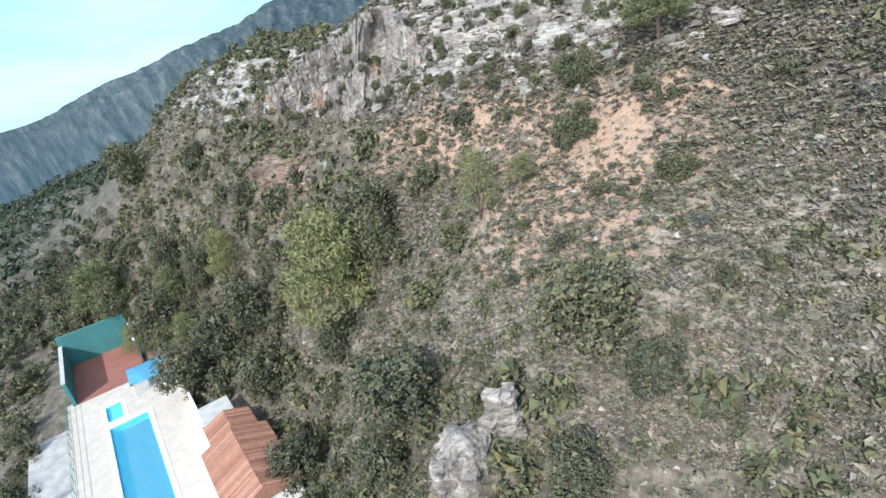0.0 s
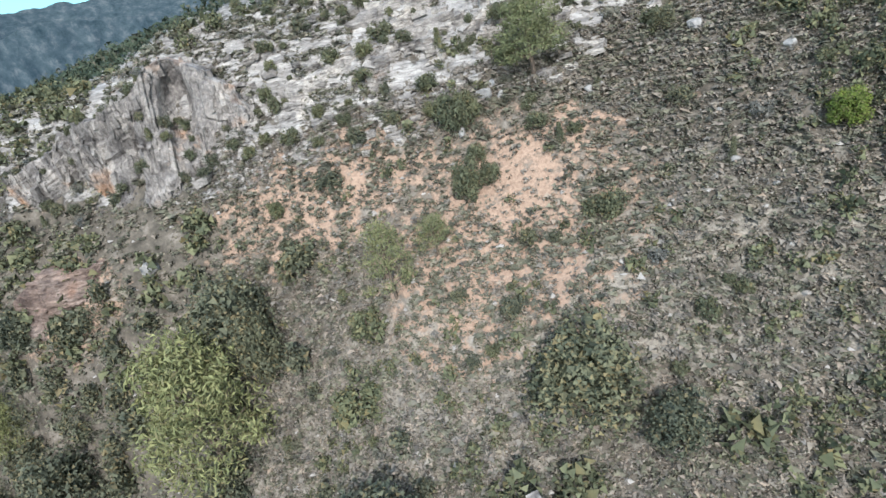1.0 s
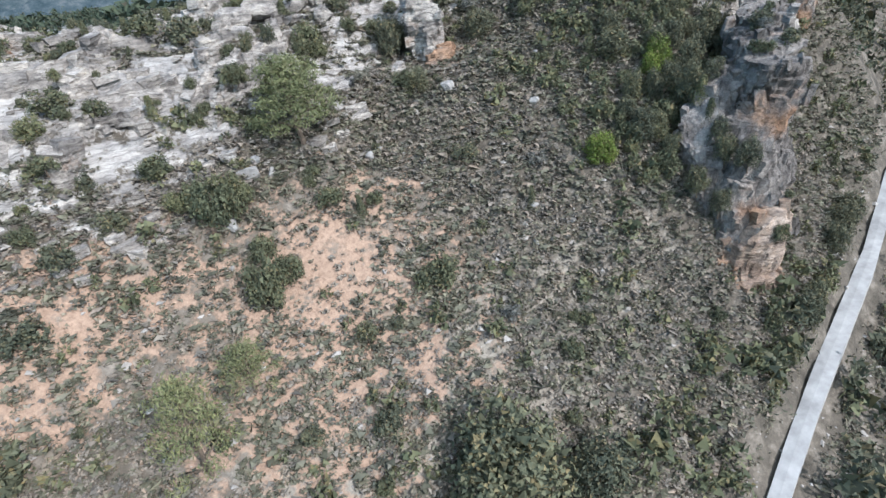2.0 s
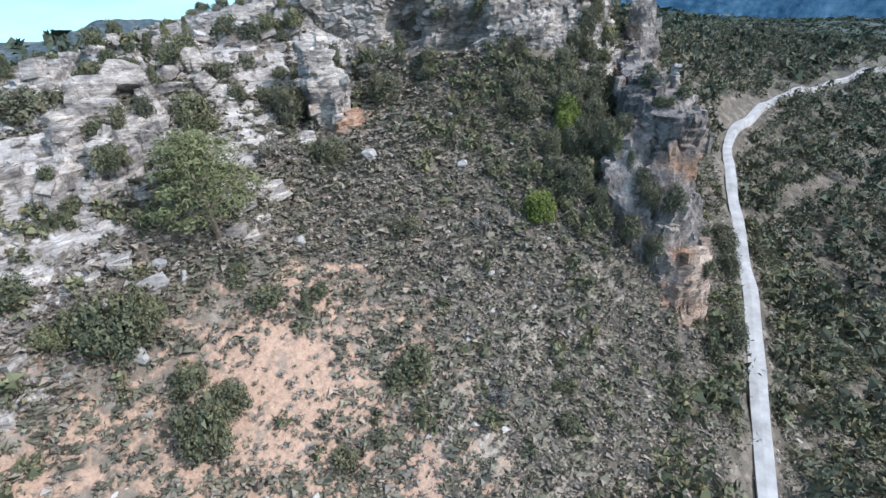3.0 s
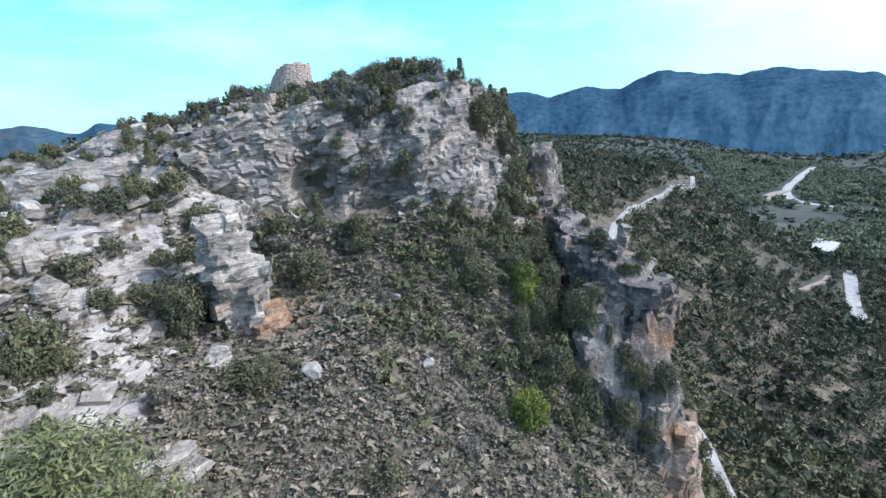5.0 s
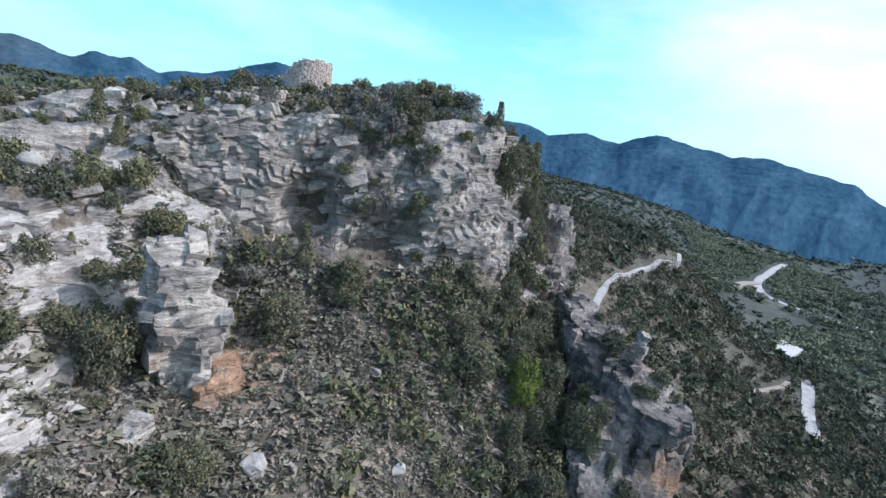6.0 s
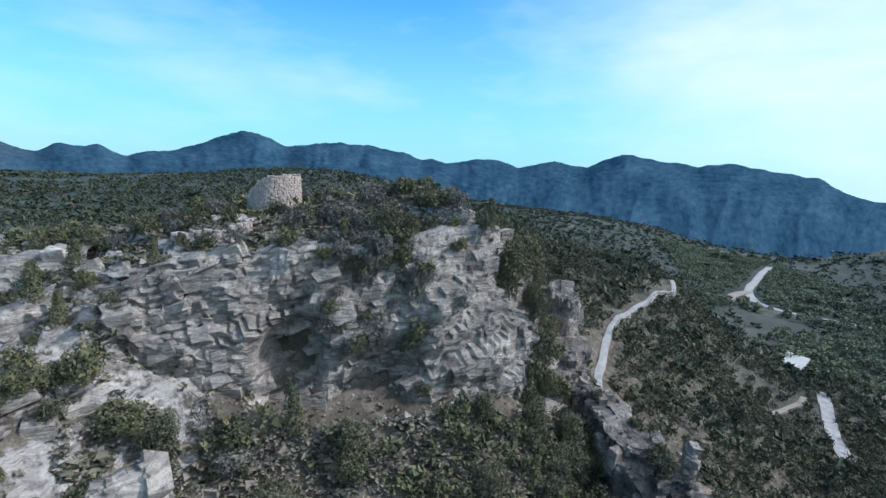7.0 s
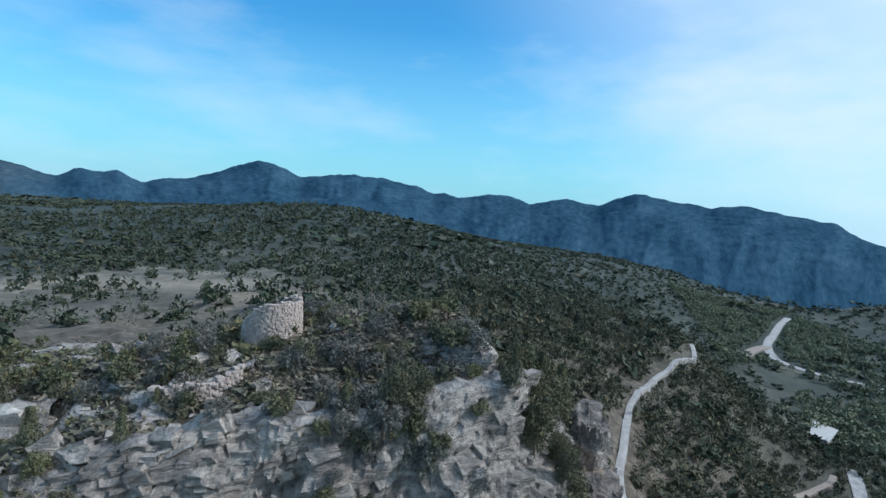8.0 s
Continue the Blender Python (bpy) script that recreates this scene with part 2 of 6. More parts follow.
def grid_faces(ny, nx, closed=False):
    idx = np.arange(ny * nx).reshape(ny, nx)
    if closed:
        idx = np.c_[idx, idx[:, :1]]
    return np.stack([idx[:-1, :-1], idx[:-1, 1:], idx[1:, 1:], idx[1:, :-1]], -1).reshape(-1, 4)


def bm_mesh(name, bm, material):
    me = bpy.data.meshes.new(name)
    bm.to_mesh(me)
    bm.free()
    me.materials.append(material)
    return me


def part(name, bm, material, parent, label=""):
    ob = new(name, bm_mesh(name, bm, material))
    ob.parent = parent
    return tagged(ob, label)


def thing(name, m, label, category, group="", kind=""):
    ob = new(name)
    ob.matrix_world = m
    return tagged(ob, label, category, group, kind)


def box_bm(x0, y0, z0, x1, y1, z1, bevel=0.0):
    bm = bmesh.new()
    bmesh.ops.create_cube(bm, size=1, matrix=Matrix.Translation(((x0 + x1) / 2, (y0 + y1) / 2, (z0 + z1) / 2)) @ Matrix.Diagonal((x1 - x0, y1 - y0, z1 - z0, 1)))
    if bevel:
        bmesh.ops.bevel(bm, geom=bm.edges[:], offset=bevel, segments=1, affect="EDGES")
    return bm


def spline(points, n):
    """Even steps along a smooth line through the points."""
    p = np.array(points, float)
    ext = np.vstack([2 * p[0] - p[1], p, 2 * p[-1] - p[-2]])
    out = []
    for i in range(1, len(ext) - 2):
        a, b, c, d = ext[i - 1 : i + 3]
        for t in np.linspace(0, 1, 24, endpoint=False):
            out.append(0.5 * (2 * b + (c - a) * t + (2 * a - 5 * b + 4 * c - d) * t**2 + (3 * b - a - 3 * c + d) * t**3))
    out = np.array(out + [p[-1]])
    s = np.r_[0, np.cumsum(np.linalg.norm(np.diff(out, axis=0), axis=1))]
    return np.array([np.interp(np.linspace(0, s[-1], n), s, out[:, k]) for k in range(out.shape[1])]).T

# ---- the pool terrace: its own axes, along and across ----
SITE = pose(-60.2, 6.0, 8.5, 0, 0, -24.5)


def site_place(s, w):
    p = SITE @ Vector((s, w, 0))
    return round(p.x, 1), round(p.y, 1)


def site_axes(x, y):
    dx, dy = np.asarray(x, float) + 60.2, np.asarray(y, float) - 6.0
    return 0.91 * dx - 0.415 * dy, 0.415 * dx + 0.91 * dy


# ---- landform: the hill's lines, from the valley up to its crest ----
RIVER = [(-260, -50, 2), (-140, -50, 1), (-40, -80, -2), (80, -110, -6), (200, -120, -6), (294, -132, -4), (420, -210, -3), (560, -270, -4), (800, -380, -6)]
FAR_BANK = [(-200, -220, 25), (0, -260, 30), (200, -300, 25), (420, -400, 30), (700, -560, 30)]
TERRACE = [(*site_place(s, w), 7.4) for s in (-40, -25, -8, 10, 28, 44) for w in (-9, 3)] + [(*site_place(s, -26), 3.5) for s in (-50, -10, 30, 60)]
FOOT = [(-155, 40, 17.5), (-118, 45, 34), (-90, 26, 11.5), (-80, 31, 22), (-58, 25, 17), (-45, 24, 21), (-36, 18, 15.5), (-22, 14, 13), (-26, 20, 25), (-10, 18, 28), (8, 2, 28), (10, 8, 32.5), (-2, 10, 30), (20, 6, 31), (29, 8, 35), (22, -6, 23), (8, -14, 17)]
LANE = [(33, -0.5, 30), (45, 1.5, 31.8), (56, 3, 33.5), (70, 5, 36), (88, 8.5, 38.5), (105, 11, 41), (121, 12, 43.2), (135, 9.5, 44.4), (151, 6.4, 45), (164, 3.2, 45), (183, -4.5, 45), (203, -15, 45.5), (214, -22, 45.5), (220, -26, 45.2), (240, -30, 44.5)]
MID = [(-47.5, 31, 41), (-26.5, 27.5, 37), (-13.5, 36.3, 47.3), (8.7, 15, 37.6), (13, 19.8, 41.6), (0, 27, 44), (22, 15, 40), (31.2, 16.4, 42), (33, 23.1, 49.8), (23, 25, 47.5), (39, 13, 41.5), (45, 9, 42)]
UPPER = [(-62, 42.5, 49.5), (-50, 42, 49.5), (-39, 41, 49.5), (-31, 37.9, 49), (-22, 41, 51.5), (0.4, 39, 53), (11, 32.4, 49.6), (10, 34.9, 52), (12.8, 38.1, 56), (20.9, 31.8, 52), (24.3, 35.4, 56.2), (34.2, 36.2, 59.4), (37.2, 32.4, 58), (40.3, 29.5, 57.6), (37.8, 41.5, 62.4), (41.4, 22.5, 52.2), (49.5, 23, 58), (48, 16, 54), (58, 22.5, 60), (68, 24, 61)]
LEDGE = [(-10.8, 45, 61.5), (13, 48, 64.6), (25, 44, 62.5), (44, 36, 63), (46, 42, 66), (50, 36, 66.5), (53, 31, 67), (58, 27, 67), (66, 24.6, 65.5), (45, 47, 67.5), (42, 52, 69)]
CREST = [(-90, 52, 55), (-62, 50, 60), (-28, 50, 65), (-12, 50, 64.5), (-4.4, 52, 65.5), (10, 56, 67.6), (25, 52, 67), (34, 54.4, 70.3), (37, 65, 71.6), (45, 60, 73.5), (52, 60, 76), (50, 53.5, 77), (56, 51, 78.6), (60, 50, 79), (66, 44, 79.8), (66, 51, 79), (68, 35.5, 80.8), (78, 31, 76), (83, 25, 67), (92, 20, 60)]
BEHIND = [(-120, 90, 44), (-60, 80, 56), (0, 90, 64), (60, 95, 71), (90, 65, 71), (110, 40, 66), (140, 25, 58), (184, 20, 54), (210, -4, 50), (130, 130, 62), (207, 208, 58), (300, 120, 60), (380, 60, 56), (376, 300, 62), (430, 200, 70), (540, 247, 82), (480, 60, 50), (700, 60, 40), (900, -100, 20), (950, 300, 55), (-39, 150, 70), (-55, 148, 69.5), (-80, 140, 64), (-20, 160, 67), (330, -30, 22), (330, -80, 6), (520, -60, 22), (560, -180, 0), (760, -220, -4), (700, 250, 72)]
SOUTH = [(60, -25, 20), (110, -30, 22), (164, -38, 20), (205, -50, 8), (222, -72, 5), (236, -88, 4.5), (200, -74, 4.5), (265, -95, 4), (120, -75, 2), (330, -140, 0), (376, -165, 2.5), (410, -131, 3), (465, -145, 3)]
RIM = [(1600, -600, -30), (1600, 0, -10), (1600, 800, 20), (600, 1200, 60), (-300, 900, 60), (-700, 300, 10), (-700, -300, 0), (0, -900, 50), (900, -1000, 30)]
KNOTS = np.array(RIVER + FAR_BANK + TERRACE + FOOT + LANE + MID + UPPER + LEDGE + CREST + BEHIND + SOUTH + RIM, float)


CLIFF_FOOT = [(45, 55, 70.5), (47, 51, 71.5), (48.2, 47, 69.5), (50, 43.5, 67.5), (51, 40, 66.5), (52.8, 36.5, 66.5), (55.8, 31.5, 67.5), (59.5, 27.6, 67), (66.5, 24.8, 65.5), (77, 23.5, 65)]


def cliff_band(x, y):
    """The west cliff's face and the bare strip along its foot."""
    x, y = np.asarray(x, float), np.asarray(y, float)
    inside = np.zeros(x.shape, bool)
    for (ax, ay, az), (bx, by, bz) in zip(CLIFF_FOOT[1:7], CLIFF_FOOT[2:8]):
        size = math.hypot(bx - ax, by - ay)
        along = ((x - ax) * (bx - ax) + (y - ay) * (by - ay)) / size
        front = ((x - ax) * (by - ay) - (y - ay) * (bx - ax)) / size
        inside |= (along > -0.5) & (along < size + 0.5) & (front > -5) & (front < 2.6)
    return inside


def rock_edge(x):
    """Where the clay and scrub give way to bare limestone, going uphill."""
    return 40.0 + 0.3 * np.clip(np.asarray(x, float) - 24, 0, 60)


def on_clay(x, y, grow=1.0):
    """The red belt across the slope, and its smaller patches."""
    return (((x + 6) / (15 * grow)) ** 2 + ((y - 36) / (4.8 * grow)) ** 2 < 1) | (((x - 13) / (15 * grow)) ** 2 + ((y - 26) / (11 * grow)) ** 2 < 1) | (((x - 38.5) / 3) ** 2 + ((y - 39.5) / 2.4) ** 2 < 1)


def bend(d2):
    return 0.5 * d2 * np.log(d2 + 1e-9)


def squeeze(x, y):
    """Far places drawn in, so that the near lines rule the near shape."""
    x, y = np.asarray(x, float) - 20, np.asarray(y, float) - 20
    r = np.hypot(x, y) + 1e-9
    k = np.log1p(r / 120) * 120 / r
    return x * k / 50, y * k / 50


def fit_knots():
    x, y = squeeze(KNOTS[:, 0], KNOTS[:, 1])
    n = len(x)
    a = np.zeros((n + 3, n + 3))
    a[:n, :n] = bend((x[:, None] - x) ** 2 + (y[:, None] - y) ** 2) + np.eye(n) * 0.012
    a[:n, n:] = np.c_[np.ones(n), x, y]
    a[n:, :n] = a[:n, n:].T
    return x, y, np.linalg.solve(a, np.r_[KNOTS[:, 2], 0, 0, 0])


KX, KY, KW = fit_knots()


def smoothstep(a, b, v):
    t = np.clip((v - a) / (b - a), 0, 1)
    return t * t * (3 - 2 * t)


def landform(x, y):
    x, y = np.asarray(x, float), np.asarray(y, float)
    shape = x.shape
    sx, sy = squeeze(x.ravel(), y.ravel())
    z = np.full(sx.shape, KW[-3]) + KW[-2] * sx + KW[-1] * sy
    for kx, ky, w in zip(KX, KY, KW):
        z += w * bend((sx - kx) ** 2 + (sy - ky) ** 2)
    return z.reshape(shape)


def wildness(x, y):
    """0 on the pool terrace, 1 on the open hill."""
    s, w = site_axes(x, y)
    flat = smoothstep(8, 20, w) + smoothstep(46, 60, s) + smoothstep(-45, -62, s) + smoothstep(-20, -36, w)
    return np.clip(flat, 0, 1)


def ground_height(x, y):
    x, y = np.asarray(x, float), np.asarray(y, float)
    z = landform(x, y)
    w = wildness(x, y)
    r = np.hypot(x - 20, y - 20)
    near = smoothstep(400, 90, r)
    z = z + w * (fbm(x / 9, y / 9, 5, 3) * 2.4 * near + fbm(x / 60, y / 60, 3, 8) * 5 * smoothstep(60, 300, r) * smoothstep(2, 30, z))
    # limestone beds step out of the upper slope, dipping to the west
    beds = smoothstep(50, 58, z) * smoothstep(66, 50, x) * smoothstep(-3, 3, y - rock_edge(x)) * near
    dip = z + 0.12 * x - 0.1 * y + fbm(x / 14, y / 14, 3, 21) * 2.2
    step = 1.5
    f = dip / step - np.floor(dip / step)
    z = z + beds * step * (smoothstep(0.7, 0.95, f) - f) * 0.9
    # the ground keeps below the foot of the west cliff and within its lean
    for (ax, ay, az), (bx, by, bz) in zip(CLIFF_FOOT[1:8], CLIFF_FOOT[2:9]):
        size = math.hypot(bx - ax, by - ay)
        ux, uy = (bx - ax) / size, (by - ay) / size
        along = (x - ax) * ux + (y - ay) * uy
        front = (x - ax) * uy - (y - ay) * ux
        level = az + (bz - az) * np.clip(along / size, 0, 1) - 1.0 + np.where(front < 0, -0.7 * front, 0.75 * front)
        z = np.where((along > -0.8) & (along < size + 0.8) & (front > -5.0) & (front < 4.0), np.minimum(z, level), z)
    # old field walls hold the far slopes in terraces
    z = z - 0.1 * np.clip(-x - 220, 0, 9000)
    field = smoothstep(90, 160, r) * smoothstep(1500, 700, r) * smoothstep(-0.1, 0.15, fbm(x / 120, y / 120, 2, 31)) * smoothstep(10, 25, np.hypot(x - 150, y + 10))
    f = z / 2.2 - np.floor(z / 2.2)
    z = z + field * 2.2 * (smoothstep(0.7, 0.95, f) - f) * 0.7
    return z


def graded(lo, hi, fine_lo, fine_hi, step, grow):
    a = list(np.arange(fine_lo, fine_hi + 1e-6, step))
    s = step
    while a[-1] < hi:
        s *= grow
        a.append(a[-1] + s)
    s = step
    while a[0] > lo:
        s *= grow
        a.insert(0, a[0] - s)
    return np.array(a)


GX = graded(-4200, 4200, -105, 98, 0.68, 1.07)
GY = graded(-4200, 4200, -18, 82, 0.68, 1.07)


def build_ground():
    m, nt, b = shader("hill ground", 0.95)
    p = place_of(nt)
    sep = nt.nodes.new("ShaderNodeSeparateXYZ")
    nt.links.new(p, sep.inputs[0])
    fine, mid, wide = add_noise(nt, 3.0, 6, 0.7, p), add_noise(nt, 0.5, 6, 0.65, p), add_noise(nt, 0.06, 4, 0.55, p)
    soil = add_ramp(nt, mid, [(0.32, (0.06, 0.053, 0.043)), (0.54, (0.135, 0.116, 0.094)), (0.72, (0.27, 0.236, 0.2))])
    soil = add_mix(nt, 0.55, soil, add_ramp(nt, fine, [(0.3, (0.45, 0.45, 0.42)), (0.7, (1.35, 1.33, 1.28))]), "MULTIPLY")
    # dry straw-coloured ground low on the slope
    def oval(cx, cy, rx, ry):
        u = add_math(nt, "DIVIDE", add_math(nt, "SUBTRACT", sep.outputs[0], cx), rx)
        v = add_math(nt, "DIVIDE", add_math(nt, "SUBTRACT", sep.outputs[1], cy), ry)
        return add_math(nt, "ADD", add_math(nt, "MULTIPLY", u, u), add_math(nt, "MULTIPLY", v, v))
    parched = add_math(nt, "ADD", oval(12, 17, 30, 9), add_math(nt, "MULTIPLY", add_math(nt, "SUBTRACT", add_noise(nt, 0.4, 6, 0.7, p), 0.5), 6.0))
    soil = add_mix(nt, add_ramp(nt, parched, [(0.3, (0.6, 0.6, 0.6)), (1.1, (0, 0, 0))]), soil, add_ramp(nt, fine, [(0.3, (0.2, 0.175, 0.14)), (0.7, (0.46, 0.415, 0.345))]))
    # red clay belt across the middle of the slope
    d = add_math(nt, "MINIMUM", add_math(nt, "MINIMUM", oval(-6, 36, 16, 5.4), oval(13, 26, 15, 11)), oval(-42, 33, 8, 3.5))
    d = add_math(nt, "MINIMUM", d, oval(38.5, 39.5, 3.2, 2.6))
    d = add_math(nt, "ADD", d, add_math(nt, "MULTIPLY", add_math(nt, "SUBTRACT", add_noise(nt, 0.5, 6, 0.7, p), 0.5), 5.5))
    red = add_ramp(nt, d, [(0.4, (1, 1, 1)), (1.2, (0, 0, 0))])
    clay = add_ramp(nt, fine, [(0.3, (0.23, 0.155, 0.11)), (0.7, (0.44, 0.31, 0.225))])
    soil = add_mix(nt, red, soil, clay)
    # bare limestone on the steps and steep places
    nrm = nt.nodes.new("ShaderNodeNewGeometry").outputs["True Normal"]
    sn = nt.nodes.new("ShaderNodeSeparateXYZ")
    nt.links.new(nrm, sn.inputs[0])
    tilt = nt.nodes.new("ShaderNodeMapping")
    tilt.inputs["Rotation"].default_value = (radians(-8), radians(7), 0)
    tilt.inputs["Scale"].default_value = (0.35, 0.35, 1.3)
    nt.links.new(p, tilt.inputs["Vector"])
    beds = add_noise(nt, 1.0, 7, 0.65, tilt.outputs["Vector"])
    stone = add_ramp(nt, beds, [(0.33, (0.18, 0.174, 0.168)), (0.41, (0.4, 0.378, 0.353)), (0.7, (0.52, 0.488, 0.455))])
    stone = add_mix(nt, 0.45, stone, add_ramp(nt, fine, [(0.3, (0.6, 0.6, 0.6)), (0.7, (1.2, 1.2, 1.18))]), "MULTIPLY")
    line = add_math(nt, "SUBTRACT", add_math(nt, "SUBTRACT", sep.outputs[1], add_math(nt, "MULTIPLY", add_math(nt, "MAXIMUM", add_math(nt, "SUBTRACT", sep.outputs[0], 24), 0.0), 0.3)), 39.5)
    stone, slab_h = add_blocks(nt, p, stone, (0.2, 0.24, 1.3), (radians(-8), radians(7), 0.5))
    high = add_math(nt, "MINIMUM", add_math(nt, "MULTIPLY", line, 0.12), add_math(nt, "MULTIPLY", add_math(nt, "SUBTRACT", sep.outputs[2], 51), 0.12))
    high = add_math(nt, "MINIMUM", high, add_math(nt, "MULTIPLY", add_math(nt, "SUBTRACT", 75, sep.outputs[0]), 0.05))
    high = add_math(nt, "MINIMUM", add_math(nt, "MAXIMUM", high, -1.0), 0.55)
    bare = add_ramp(nt, add_math(nt, "ADD", high, add_math(nt, "MULTIPLY", add_math(nt, "SUBTRACT", add_noise(nt, 0.2, 6, 0.65, p), 0.5), 2.2)), [(0.0, (0, 0, 0)), (0.16, (1, 1, 1))])
    pocket = add_ramp(nt, add_noise(nt, 0.45, 7, 0.72, p), [(0.4, (0, 0, 0)), (0.47, (1, 1, 1))])
    col = add_mix(nt, add_math(nt, "MULTIPLY", bare, pocket), soil, stone)
    # further off: scrub green and pale field ground
    far = add_ramp(nt, add_math(nt, "MULTIPLY", add_math(nt, "POWER", oval(20, 20, 1, 1), 0.5), 0.001), [(0.11, (0, 0, 0)), (0.26, (1, 1, 1))])
    shelf = nt.nodes.new("ShaderNodeMapping")
    shelf.inputs["Scale"].default_value = (0.012, 0.012, 0.45)
    nt.links.new(p, shelf.inputs["Vector"])
    terraced = add_math(nt, "ADD", add_math(nt, "MULTIPLY", add_noise(nt, 0.02, 6, 0.7, p), 0.5), add_math(nt, "MULTIPLY", add_noise(nt, 1.0, 5, 0.6, shelf.outputs["Vector"]), 0.5))
    tilled = add_ramp(nt, oval(150, 150, 95, 70), [(0.4, (0.09, 0.09, 0.09)), (1.1, (0, 0, 0))])
    terraced = add_math(nt, "ADD", terraced, tilled)
    fields = add_ramp(nt, terraced, [(0.38, (0.045, 0.051, 0.042)), (0.5, (0.072, 0.077, 0.063)), (0.57, (0.125, 0.123, 0.1)), (0.66, (0.36, 0.32, 0.25))])
    # field colour cools with distance, a trace of haze mixed into it
    distant = add_ramp(nt, terraced, [(0.36, (0.03, 0.043, 0.038)), (0.52, (0.05, 0.063, 0.054)), (0.62, (0.085, 0.098, 0.08)), (0.72, (0.17, 0.172, 0.138))])
    fields = add_mix(nt, add_ramp(nt, add_math(nt, "MULTIPLY", add_math(nt, "POWER", oval(20, 20, 1, 1), 0.5), 0.001), [(0.24, (0, 0, 0)), (0.42, (1, 1, 1))]), fields, distant)
    col = add_mix(nt, far, col, fields)
    nt.links.new(col, b.inputs["Base Color"])
    add_bump(nt, b, add_math(nt, "ADD", add_math(nt, "MULTIPLY", add_math(nt, "MULTIPLY", bare, slab_h), 1.5), add_math(nt, "ADD", add_math(nt, "MULTIPLY", mid, 1.0), add_math(nt, "MULTIPLY", fine, 0.3))), 0.9, 0.35)
    x, y = np.meshgrid(GX, GY)
    z = ground_height(x, y)
    r = np.hypot(x, y)
    z = np.where((r > 1500) & (x > -220), z * smoothstep(3200, 1500, r), z)
    nx, ny = len(GX), len(GY)
    idx = np.arange(nx * ny).reshape(ny, nx)
    faces = np.stack([idx[:-1, :-1], idx[:-1, 1:], idx[1:, 1:], idx[1:, :-1]], -1).reshape(-1, 4)
    ob = new("ground", mesh_from("ground", np.stack([x, y, z], -1).reshape(-1, 3), faces, m, True))
    tagged(ob, "steep scrubby limestone hillside with red clay patches above a valley", "ground", kind="structure")
    return z


GZ = build_ground()


def floor_at(x, y):
    """Height of the ground sheet, as built."""
    x, y = np.asarray(x, float), np.asarray(y, float)
    i = np.clip(np.searchsorted(GX, x) - 1, 0, len(GX) - 2)
    j = np.clip(np.searchsorted(GY, y) - 1, 0, len(GY) - 2)
    u, v = (x - GX[i]) / (GX[i + 1] - GX[i]), (y - GY[j]) / (GY[j + 1] - GY[j])
    return (GZ[j, i] * (1 - u) + GZ[j, i + 1] * u) * (1 - v) + (GZ[j + 1, i] * (1 - u) + GZ[j + 1, i + 1] * u) * v


# ---- mountains round the valley: bearing and elevation of the skyline ----
SKYLINE = [(-75, 1.0), (-50, 0.0), (-40, -0.5), (-32, -0.9), (-29, -0.9), (-26.8, 0.0), (-25.5, 0.8), (-22.4, 1.3), (-18.2, 2.1), (-15.6, 1.6), (-13, 1.9), (-8.8, 2.7), (-4.7, 1.2), (-1.6, 1.7), (2, 0.9), (5.5, 1.9), (8.7, 1.2), (12.7, 1.5), (15.5, 2.3), (21.5, 2.8), (26.4, 2.1), (28.1, 3.0), (30.7, 3.4), (33.4, 2.4), (37, 1.1), (39.1, 1.1), (40.7, 0.4), (42.8, 1.5), (44.5, 1.1), (46, 1.5), (47.2, 0.4), (48.7, 0.8), (51, 1.6), (55, 1.0), (57, 1.75), (59.7, 2.0), (62, 2.4), (64, 1.7), (66.4, 0.8), (75, 1.5), (85, 3.0), (92, 2.1), (97, 0.6), (102.5, -0.2), (110, 0.5), (120, 2.4), (135, 3.2), (138, 2.4), (139.8, 1.5), (143.5, 0.7), (147.6, 0.0), (151.4, -1.3), (153.6, -1.5), (157.6, -2.9), (160, -3.7), (170, -4.6), (180, -3)]


